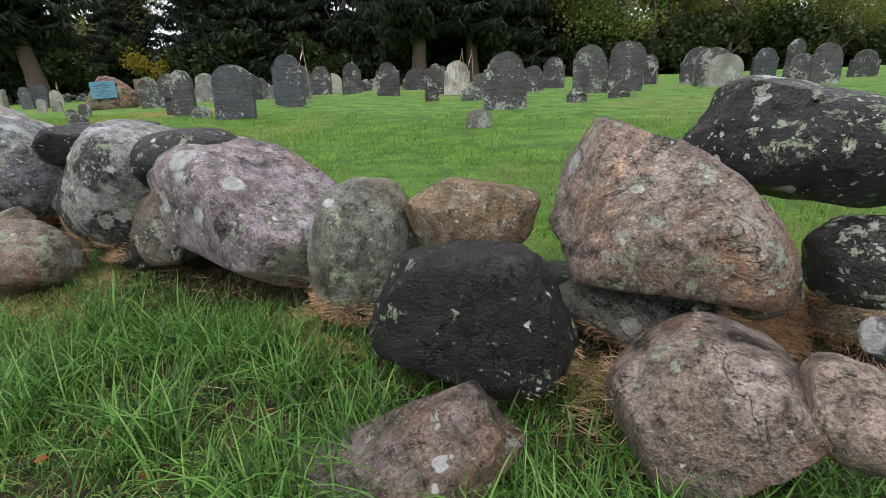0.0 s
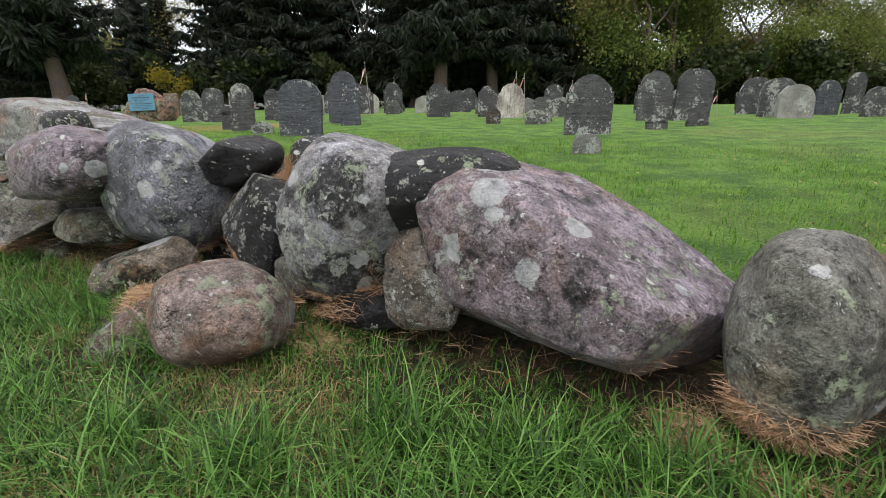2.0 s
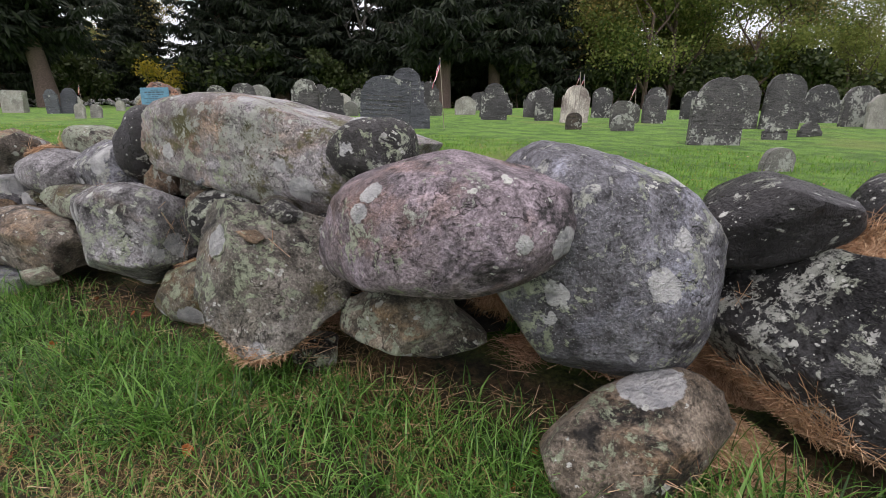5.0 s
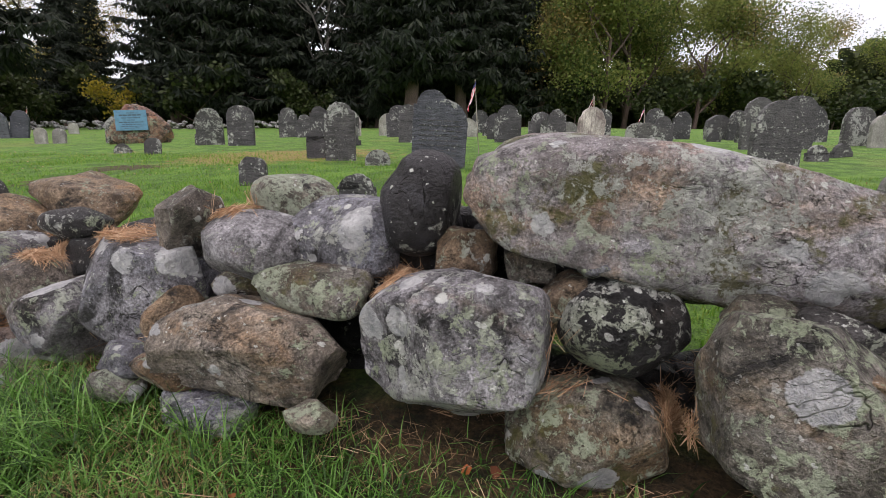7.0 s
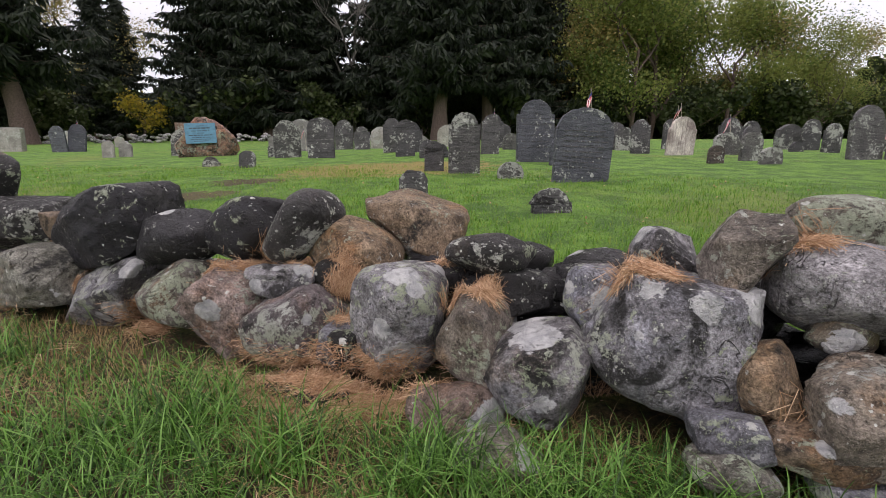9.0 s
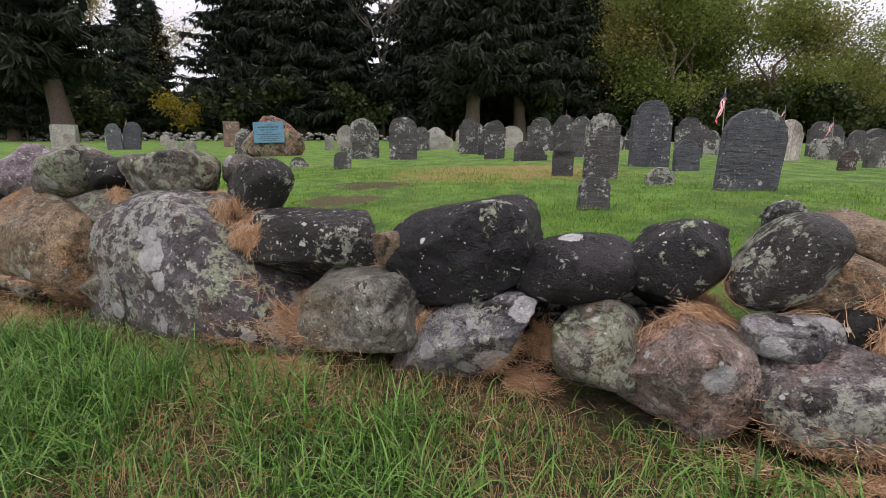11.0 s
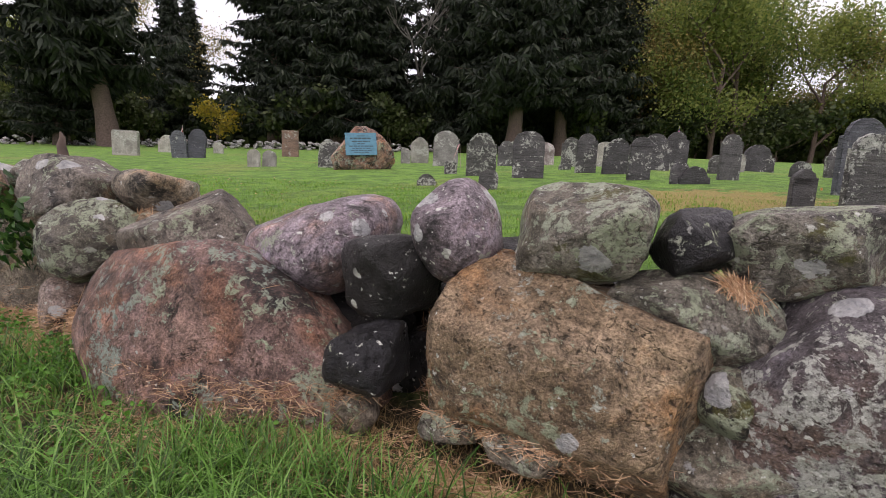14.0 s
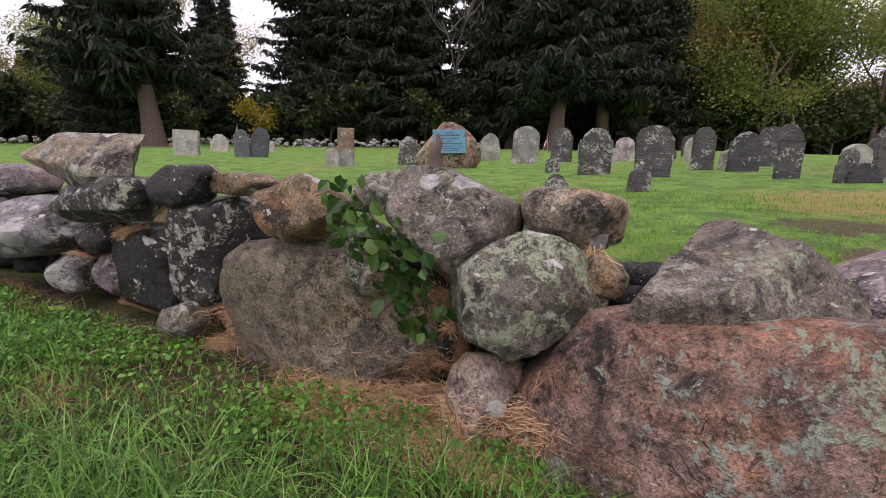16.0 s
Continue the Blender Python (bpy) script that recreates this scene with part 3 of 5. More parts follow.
stone(-5.35, 4.24, 0.92, 0.18, 0.13, 0.11, -25, 0, "m", "b")
stone(-6.09, 4.59, 0.70, 0.38, 0.47, 0.40, -25, -44, "g", "b")
stone(-6.31, 4.72, 0.76, 0.25, 0.40, 0.38, -25, -1, "n", "b")
stone(-6.60, 4.87, 0.79, 0.39, 0.44, 0.46, -25, 2, "g", "b", taper=0.2)
stone(-7.02, 5.00, 0.73, 0.44, 0.40, 0.32, -25, -10, "e", "b")
stone(-6.41, 4.55, 0.56, 0.34, 0.28, 0.24, -25, -21, "q", "b")
stone(-6.32, 4.36, 0.49, 0.38, 0.27, 0.22, -25, -18, "n", "b")
stone(-6.32, 5.06, 0.91, 0.23, 0.30, 0.31, -25, 22, "t", "b")
stone(-6.25, 4.85, 1.05, 0.36, 0.22, 0.16, -25, -4, "d", "o")
stone(-6.16, 4.80, 0.91, 0.34, 0.23, 0.20, -25, -3, "k", "b")
stone(-6.52, 5.43, 1.07, 0.51, 0.44, 0.33, -25, 14, "t", "b")
stone(-6.81, 5.25, 0.98, 0.47, 0.38, 0.32, -25, 13, "t", "o")
stone(-7.04, 5.25, 1.10, 0.40, 0.39, 0.24, -25, -44, "d", "o")
stone(-5.90, 4.63, 0.93, 0.24, 0.26, 0.25, -25, 0, "g", "b")
stone(-5.74, 4.11, 0.62, 0.23, 0.15, 0.12, -25, 0, "m", "b")
stone(-5.40, 4.01, 0.56, 0.33, 0.19, 0.14, -25, 0, "g", "b")
stone(-5.04, 3.77, 0.66, 0.18, 0.11, 0.08, -25, 0, "m", "b")
stone(-7.16, 5.08, 0.92, 0.21, 0.12, 0.09, -25, 0, "g", "b")
stone(-7.31, 5.45, 1.06, 0.44, 0.42, 0.30, -25, -40, "k", "b")
stone(-7.68, 5.48, 1.02, 0.47, 0.38, 0.28, -25, -12, "k", "o")
stone(-8.08, 5.71, 1.05, 0.64, 0.52, 0.42, -25, -18, "k", "b")
stone(-9.10, 6.20, 1.24, 0.36, 0.33, 0.24, -25, -52, "d", "b")
stone(-8.87, 6.10, 0.99, 0.98, 0.51, 0.37, -25, -3, "d", "b")
stone(-8.49, 5.73, 0.79, 0.57, 0.48, 0.34, -25, -8, "b", "s")
stone(-8.06, 5.64, 0.70, 0.73, 0.48, 0.33, -25, -25, "g", "a")
stone(-7.63, 5.33, 0.77, 0.32, 0.37, 0.35, -25, 0, "m", "b")
stone(-7.39, 5.20, 0.72, 0.45, 0.44, 0.45, -25, -4, "q", "a")
stone(-7.11, 5.08, 0.89, 0.30, 0.18, 0.14, -25, -2, "g", "b")
stone(-6.81, 4.86, 0.66, 0.18, 0.21, 0.21, -25, 15, "d", "b")
stone(-8.38, 5.73, 1.05, 0.17, 0.18, 0.16, -25, 0, "t", "b")
stone(-8.57, 5.94, 0.90, 0.25, 0.21, 0.18, -25, -18, "m", "a")
stone(-6.98, 4.77, 0.56, 0.43, 0.16, 0.08, -25, 0, "k", "b")
stone(-9.32, 6.16, 0.79, 1.55, 0.70, 0.93, -25, -1, "e", "t")
stone(-9.87, 6.33, 0.75, 0.46, 0.46, 0.34, -25, -34, "m", "a")
stone(-9.63, 6.42, 1.31, 0.53, 0.41, 0.29, -25, -0, "m", "b", taper=-0.1)
stone(-9.91, 6.43, 1.10, 0.52, 0.38, 0.28, -25, 7, "m", "a")
stone(-10.29, 6.49, 0.88, 0.85, 0.48, 0.64, -25, 12, "t", "s")
stone(-10.24, 6.56, 1.32, 0.45, 0.41, 0.32, -25, -3, "m", "b")
stone(-9.94, 6.46, 1.31, 0.24, 0.27, 0.21, -25, -13, "k", "b")
stone(-10.62, 6.73, 1.29, 0.30, 0.36, 0.35, -25, -23, "p", "o")
stone(-11.19, 7.20, 1.13, 0.73, 0.62, 0.42, -25, -12, "p", "o")
stone(-10.85, 6.79, 1.11, 0.38, 0.36, 0.31, -25, -12, "k", "b")
stone(-11.75, 7.24, 1.14, 0.60, 0.45, 0.46, -25, -16, "n", "a")
stone(-9.90, 6.24, 0.92, 0.18, 0.20, 0.19, -25, 0, "m", "o")
stone(-9.26, 6.14, 1.14, 0.18, 0.21, 0.21, -25, 13, "n", "o")
stone(-9.28, 6.49, 1.32, 0.17, 0.19, 0.23, -25, 0, "n", "b")
stone(-8.29, 5.98, 0.99, 0.22, 0.24, 0.22, -25, -17, "n", "a")
stone(-9.12, 5.99, 1.05, 0.15, 0.13, 0.11, -25, 0, "m", "b")
stone(-8.32, 5.72, 1.05, 0.11, 0.11, 0.09, -25, 0, "g", "b")
stone(-10.40, 6.39, 0.69, 0.24, 0.20, 0.18, -25, -10, "m", "b")
stone(-10.90, 6.64, 0.85, 0.23, 0.29, 0.24, -25, -5, "k", "s")
stone(-10.65, 6.57, 0.67, 0.14, 0.15, 0.13, -25, 0, "k", "b")
stone(-11.67, 7.14, 0.61, 1.78, 0.84, 1.12, -25, -7, "r", "o", taper=0.3)
stone(-12.36, 7.46, 1.08, 0.53, 0.48, 0.38, -25, -28, "m", "b")
stone(-12.15, 7.63, 1.31, 0.38, 0.33, 0.26, -25, 4, "n", "b")
stone(-12.57, 7.66, 1.28, 0.47, 0.49, 0.43, -25, 3, "n", "b")
stone(-12.42, 7.40, 0.73, 0.28, 0.34, 0.38, -25, -34, "q", "b")
stone(-12.08, 7.46, 1.16, 0.18, 0.17, 0.15, -25, 0, "t", "b")
stone(-10.94, 6.66, 0.63, 0.15, 0.17, 0.20, -25, 0, "n", "b")
stone(-10.61, 6.51, 0.69, 0.22, 0.16, 0.13, -25, -5, "m", "b")
stone(-13.12, 8.03, 0.79, 1.24, 0.59, 0.79, -25, -1, "c", "s", taper=0.18)
stone(-13.74, 8.25, 1.04, 0.39, 0.46, 0.56, -25, -4, "d", "s")
stone(-14.42, 8.41, 1.26, 0.85, 0.33, 0.26, -25, -3, "d", "s")
stone(-14.56, 8.51, 1.46, 0.84, 0.37, 0.32, -25, 2, "n", "a")
stone(-15.22, 8.79, 1.04, 0.85, 0.54, 0.40, -25, -10, "g", "a")
stone(-15.48, 9.00, 1.31, 0.66, 0.32, 0.22, -25, -1, "p", "s")
stone(-13.89, 8.19, 1.36, 0.30, 0.24, 0.21, -25, 0, "k", "s")
stone(-13.57, 8.17, 1.38, 0.53, 0.20, 0.11, -25, 1, "t", "s")
stone(-14.14, 8.41, 0.90, 0.53, 0.38, 0.48, -25, -7, "k", "s")
stone(-13.98, 8.24, 1.21, 0.19, 0.15, 0.13, -25, 0, "t", "b")
stone(-14.79, 8.56, 0.80, 0.27, 0.25, 0.22, -25, 0, "g", "b")
stone(-14.49, 8.46, 1.04, 0.36, 0.23, 0.18, -25, -14, "k", "b")
stone(-13.82, 8.00, 0.74, 0.19, 0.20, 0.18, -25, -25, "m", "b")
stone(-13.19, 7.85, 1.31, 0.42, 0.33, 0.28, -25, 2, "t", "b")
stone(-12.82, 7.74, 1.39, 0.28, 0.27, 0.17, -25, 1, "n", "b")
stone(-12.86, 7.75, 1.09, 0.21, 0.24, 0.22, -25, 0, "m", "b")
stone(-14.39, 8.38, 0.86, 0.18, 0.19, 0.24, -25, 0, "p", "b")
stone(-15.96, 9.12, 1.11, 0.39, 0.42, 0.55, -25, 0, "g", "b")
stone(-16.16, 9.16, 0.65, 0.47, 0.44, 0.40, -25, 0, "k", "b")
stone(-5.64, 4.67, 1.06, 0.26, 0.25, 0.23, -25, 0, "g", "b")
stone(-6.85, 4.87, 0.67, 0.17, 0.21, 0.22, -25, 11, "g", "b")
stone(-5.72, 4.16, 0.69, 0.21, 0.16, 0.13, -25, -5, "g", "b")
stone(-5.52, 4.07, 0.68, 0.26, 0.17, 0.14, -25, -5, "t", "b")
stone(-5.57, 4.22, 0.79, 0.18, 0.21, 0.26, -25, -13, "t", "b")
stone(-4.76, 4.16, 0.74, 0.18, 0.22, 0.32, -25, 0, "m", "b")
stone(-5.45, 4.44, 0.65, 0.24, 0.28, 0.25, -25, 0, "k", "b")
stone(-6.86, 5.10, 0.92, 0.22, 0.18, 0.15, -25, 0, "k", "b")
stone(-4.27, 3.81, 0.97, 0.19, 0.20, 0.19, -25, 0, "t", "b")
stone(-3.67, 3.47, 0.96, 0.12, 0.15, 0.13, -25, 0, "d", "b")
stone(-4.17, 3.86, 0.72, 0.23, 0.16, 0.13, -25, 0, "k", "b")
stone(-12.58, 7.76, 0.80, 0.17, 0.20, 0.20, -25, 0, "k", "b")


# ---- headstones ----
def outline(w, h, kind, rng):
    """Half profile of a headstone from the foot up to the crown, as (x, z)."""
    r = w / 2
    if kind == "flat":
        pts = [(r, 0), (r, h - 0.03), (r - 0.03, h)]
    elif kind == "round":
        pts = [(r, 0), (r, h - r * 0.85)] + [(r * math.cos(a), h - r * 0.85 + r * 0.85 * math.sin(a)) for a in np.linspace(0.2, 1.5708, 9)]
    elif kind == "arch":
        k = r * 0.85
        pts = [(r, 0), (r, h - k)] + [(r * math.cos(a) ** 0.8, h - k + k * math.sin(a)) for a in np.linspace(0.15, 1.45, 9)]
    elif kind == "rough":
        pts = [(r * rng.uniform(0.9, 1.0), 0), (r, h * 0.5), (r * 0.9, h * 0.8), (r * 0.5, h * 0.93), (r * 0.2, h)]
    else:
        c = r * rng.uniform(0.76, 0.88)
        sh = h - c * 0.98
        pts = [(r, 0), (r, sh - 0.02), (r * 0.99, sh + 0.015), (r * 0.95, sh + 0.03), (c + 0.012, sh + 0.012)]
        pts += [(c * math.cos(a), sh + c * 0.95 * math.sin(a)) for a in np.linspace(0.12, 1.5708, 9)]
    return pts


def headstone(x, y, top, w, kind, tone, lean=0.0, lines=0):
    rng = np.random.default_rng(int(abs(x * 917 + y * 3301) * 100) % 2 ** 31)
    foot = float(ground_z(x, y)) - 0.12
    h = max(top - foot, 0.25)
    deep = 0.07 + 0.05 * w + (0.1 if kind in ("flat", "rough") else 0)
    half = outline(w, h, kind, rng)
    ring = half + [(-px, pz) for px, pz in reversed(half) if px > 0.001]
    ring = [(px + rng.normal(0, 0.004), pz + (rng.normal(0, 0.004) if pz else 0)) for px, pz in ring]
    bm = bmesh.new()
    front = bm.faces.new([bm.verts.new((px, -deep / 2, pz)) for px, pz in ring])
    made = bmesh.ops.extrude_face_region(bm, geom=[front])
    bmesh.ops.translate(bm, vec=(0, deep, 0), verts=[g for g in made["geom"] if isinstance(g, bmesh.types.BMVert)])
    bmesh.ops.recalc_face_normals(bm, faces=bm.faces)
    bmesh.ops.bevel(bm, geom=[e for e in bm.edges if abs(e.verts[0].co.y - e.verts[1].co.y) < 1e-5], offset=0.012, segments=2, affect="EDGES")
    material, label = GRAVES[tone]
    shape_word = {"flat": "flat-topped", "round": "round-topped", "arch": "arched", "rough": "worn", "should": "shouldered"}[kind]
    size_word = "small" if h < 0.6 else "tall" if h > 1.15 else "upright"
    ob = thing("headstone", from_bm(bm, "headstone"), material)
    ob.matrix_world = pose(x, y, foot, rng.uniform(-4, 4), lean + rng.uniform(-1.2, 1.2), rng.uniform(-6, 6))
    tagged(ob, f"{size_word} {shape_word} {label} standing in grass", "headstone", "headstones of the graveyard")
    if lines:
        bars = bmesh.new()
        for i in range(lines):
            zc = h * 0.72 - i * h * 0.5 / lines
            xx = -w * 0.38
            while xx < w * 0.34:
                run = rng.uniform(0.05, 0.12)
                bmesh.ops.create_cube(bars, size=1, matrix=Matrix.Translation((xx + run / 2, -deep / 2 - 0.001, zc)) @ Matrix.Diagonal((run, 0.004, 0.016, 1)))
                xx += run + rng.uniform(0.015, 0.03)
        tagged(part("inscription", bars, GRAVES["dark"][0], ob, "worn carved lines of lettering"), kind="stuff")
    return ob


headstone(1.18, 9.30, 2.18, 0.82, "should", "dark", lean=1, lines=6)
headstone(3.85, 12.91, 2.63, 0.86, "should", "dark", lean=0, lines=5)
headstone(4.69, 12.77, 2.67, 0.90, "arch", "dark", lean=6, lines=6)
headstone(8.37, 16.20, 2.82, 1.15, "should", "dark", lean=0)
headstone(7.54, 13.88, 2.56, 1.00, "arch", "spot", lean=0)
headstone(7.44, 13.02, 2.33, 0.88, "round", "pale", lean=0)
headstone(2.79, 10.17, 1.53, 0.42, "should", "dark", lean=0)
headstone(3.87, 10.75, 1.58, 0.47, "should", "spot", lean=0)
headstone(0.51, 6.90, 1.20, 0.38, "arch", "pale", lean=0)
headstone(1.02, 12.81, 2.00, 0.51, "round", "spot", lean=0)
headstone(-0.27, 12.10, 1.69, 0.35, "round", "brown", lean=0)
headstone(0.41, 14.49, 2.46, 0.74, "should", "white", lean=1)
headstone(-0.03, 17.17, 2.52, 0.83, "should", "dark", lean=0)
headstone(2.40, 18.20, 2.73, 0.66, "round", "dark", lean=0)
headstone(2.79, 15.08, 2.31, 0.60, "should", "dark", lean=0)
headstone(-1.65, 14.97, 2.51, 0.70, "should", "dark", lean=0, lines=5)
headstone(-0.35, 25.75, 3.17, 0.76, "should", "dark", lean=0)
headstone(-3.47, 19.00, 2.86, 0.70, "should", "dark", lean=0)
headstone(-3.28, 17.23, 2.14, 0.48, "round", "spot", lean=0)
headstone(-3.89, 12.45, 2.56, 0.76, "should", "slate", lean=0, lines=6)
headstone(-3.59, 11.71, 1.83, 0.45, "should", "slate", lean=0)
headstone(-5.59, 10.52, 2.11, 0.50, "should", "spot", lean=0, lines=7)
headstone(-6.47, 14.65, 2.30, 0.47, "should", "dark", lean=0)
headstone(-2.24, 18.25, 2.33, 0.73, "rough", "pale", lean=0)
headstone(-5.97, 13.96, 1.81, 0.38, "should", "dark", lean=0)
headstone(-4.08, 9.52, 2.10, 0.80, "round", "slate", lean=1, lines=8)
headstone(-9.57, 16.03, 2.35, 0.68, "should", "spot", lean=0, lines=5)
headstone(-8.59, 15.40, 2.38, 0.68, "arch", "dark", lean=0, lines=5)
headstone(-8.81, 22.41, 2.86, 0.72, "should", "dark", lean=0)
headstone(-8.06, 21.80, 2.57, 0.61, "should", "dark", lean=0)
headstone(-7.43, 23.82, 2.68, 0.85, "rough", "pale", lean=0)
headstone(-6.32, 16.25, 2.38, 0.65, "should", "dark", lean=0)
headstone(-6.79, 18.89, 1.82, 0.36, "round", "dark", lean=0)
headstone(-6.04, 10.88, 1.68, 0.31, "should", "dark", lean=0)
headstone(-6.45, 8.49, 1.27, 0.33, "arch", "dark", lean=0)
headstone(-4.97, 9.97, 1.36, 0.39, "round", "spot", lean=0)
headstone(-4.31, 15.10, 2.48, 0.46, "should", "dark", lean=0)
headstone(-5.13, 7.52, 1.14, 0.39, "should", "dark", lean=0)
headstone(0.69, 11.83, 1.66, 0.49, "arch", "spot", lean=0)
headstone(5.29, 16.40, 1.96, 0.44, "should", "dark", lean=0)
headstone(1.94, 14.89, 2.11, 0.68, "round", "spot", lean=0)
headstone(6.15, 19.48, 2.81, 0.72, "should", "dark", lean=0)
headstone(7.41, 19.19, 2.67, 1.02, "rough", "dark", lean=0)
headstone(7.72, 18.56, 2.82, 0.71, "should", "dark", lean=0)
headstone(5.83, 15.81, 2.47, 0.57, "should", "dark", lean=0)
headstone(-0.20, 15.28, 2.45, 0.51, "should", "dark", lean=0)
headstone(3.94, 17.50, 2.74, 0.76, "should", "dark", lean=0)
headstone(-23.83, 25.85, 2.55, 1.04, "flat", "pale", lean=0)
headstone(-25.55, 32.20, 2.76, 1.01, "should", "pale", lean=0)
headstone(-20.77, 24.38, 2.59, 0.61, "should", "slate", lean=-3)
headstone(-20.21, 24.48, 2.69, 0.70, "should", "slate", lean=5)
headstone(-22.68, 32.12, 2.45, 0.54, "round", "pale", lean=0)
headstone(-17.80, 29.13, 3.08, 0.79, "flat", "rust", lean=0)
headstone(-15.66, 19.69, 1.84, 0.41, "round", "pale", lean=0)
headstone(-13.85, 19.61, 2.24, 0.59, "rough", "spot", lean=0)
headstone(-10.79, 14.04, 1.40, 0.37, "should", "spot", lean=0)
headstone(-9.74, 13.14, 1.52, 0.33, "arch", "dark", lean=4)
headstone(-11.17, 23.77, 2.67, 0.72, "rough", "pale", lean=0)
headstone(-10.22, 17.11, 1.69, 0.31, "flat", "dark", lean=0)
headstone(-6.17, 20.49, 2.68, 0.60, "should", "spot", lean=0)
headstone(-3.85, 25.10, 2.39, 0.47, "round", "dark", lean=0)
headstone(-0.75, 29.74, 3.29, 0.85, "round", "dark", lean=0)
headstone(-4.47, 18.14, 2.71, 0.78, "should", "dark", lean=0)
headstone(-5.73, 13.89, 1.74, 0.57, "should", "dark", lean=0)
headstone(-1.03, 18.95, 2.59, 1.02, "should", "dark", lean=0)
headstone(-5.95, 17.38, 2.05, 0.46, "rough", "pale", lean=0)
headstone(-1.67, 16.45, 2.03, 0.48, "round", "dark", lean=0)
headstone(-11.68, 22.72, 2.20, 0.35, "round", "pale", lean=0)
headstone(-4.40, 25.64, 2.31, 0.54, "round", "pale", lean=0)
headstone(-16.00, 19.35, 1.85, 0.37, "round", "pale", lean=0)
headstone(-24.10, 26.31, 2.60, 1.02, "flat", "pale", lean=0)
headstone(0.12, 16.93, 2.35, 0.48, "round", "spot", lean=0)
headstone(2.60, 16.03, 2.12, 0.46, "round", "spot", lean=0)
headstone(1.62, 19.14, 2.32, 0.62, "round", "pale", lean=0)
headstone(-7.24, 22.73, 2.32, 0.92, "rough", "pale", lean=0)
headstone(9.71, 15.03, 2.62, 0.77, "should", "slate", lean=0)
headstone(9.27, 12.84, 2.27, 0.66, "should", "dark", lean=0)
headstone(9.13, 11.81, 2.42, 0.67, "should", "dark", lean=0)
headstone(13.64, 16.11, 2.58, 0.91, "should", "dark", lean=0)
headstone(11.37, 16.15, 2.95, 0.55, "should", "dark", lean=0)
headstone(-6.31, 23.32, 2.66, 0.67, "round", "white", lean=0)
headstone(-4.76, 21.22, 2.63, 0.85, "round", "pale", lean=0)
headstone(-6.81, 16.97, 2.52, 0.53, "should", "dark", lean=0)
headstone(-10.24, 21.20, 2.77, 0.85, "round", "pale", lean=0)


# ---- grass ----
def blades(name, pos, length, width, material, label, lay=0.5, segs=3, seed=1, category="grass"):
    """Curved tapering blades at the given places, joined."""
    rng = np.random.default_rng(seed)
    n = len(pos)
    turn = rng.uniform(0, 6.283, n)
    out = np.stack([np.cos(turn), np.sin(turn), np.zeros(n)], 1)
    side = np.stack([-np.sin(turn), np.cos(turn), np.zeros(n)], 1)
    bend = np.abs(rng.normal(lay, 0.35, n)) + 0.05
    rows = []
    for i in range(segs + 1):
        k = i / segs
        ang = bend * k
        fwd = length * np.sin(ang) * k
        up = length * np.cos(ang * 0.9) * k
        mid = pos + out * fwd[:, None] + np.array((0, 0, 1)) * up[:, None]
        half = side * (width * (1 - k) ** 0.7 / 2)[:, None] if i < segs else None
        rows.append((mid - half, mid + half) if half is not None else (mid,))
    flat = [r for row in rows for r in row]
    per = len(flat)
    verts = np.stack(flat, 1).reshape(-1, 3)
    base = (np.arange(n) * per)[:, None]
    tri = []
    for i in range(segs - 1):
        a = 2 * i
        tri += [base + np.array([a, a + 1, a + 3]), base + np.array([a, a + 3, a + 2])]
    a = 2 * (segs - 1)
    tri.append(base + np.array([a, a + 1, a + 2]))
    ob = thing(name, quick_mesh(name, verts, np.concatenate(tri)), material)
    return tagged(ob, label, category, kind="stuff")


def patchy(s, n, f=1.0, seed=0.0):
    return 0.5 + 0.5 * np.sin(s * 2.3 * f + seed + 1.7 * np.sin(n * 3.1 * f + seed)) * np.cos(n * 2.9 * f + 1.3 * np.sin(s * 1.9 * f + seed))


def scatter(count, s_range, n_range, seed, keep=None):
    rng = np.random.default_rng(seed)
    s, n = rng.uniform(*s_range, count), rng.uniform(*n_range, count)
    if keep is not None:
        ok = rng.uniform(0, 1, count) < keep(s, n)
        s, n = s[ok], n[ok]
    x, y = -0.909 * s - 0.4168 * n, 1.75 + 0.4168 * s - 0.909 * n
    return np.stack([x, y, ground_z(x, y)], 1), s, n, rng


def bare_gap(s, n):
    """Thin grass over the two scraped patches of earth."""
    a = np.hypot((s - 11.70) * 0.8, n - -4.19) / 0.45
    b = np.hypot((s - 11.51) * 0.8, n - -3.06) / 0.4
    return np.where(np.minimum(a, b) < 0.8 + 0.4 * patchy(s, n, 3.0), 0.12, 1.0)


def verge(s, n):
    return np.clip((n - 0.05) / 0.3, 0.12, 1) * (0.35 + 0.65 * patchy(s, n, 1.3)) * np.where(n > 1.2, 0.45, 1) * np.where((s > 12.4) & (n < 0.7), 0.45, 1) * np.where((s > 7.2) & (s < 12.6) & (patchy(s, n, 1.1, 5.0) > 0.5), 0.4, 1)


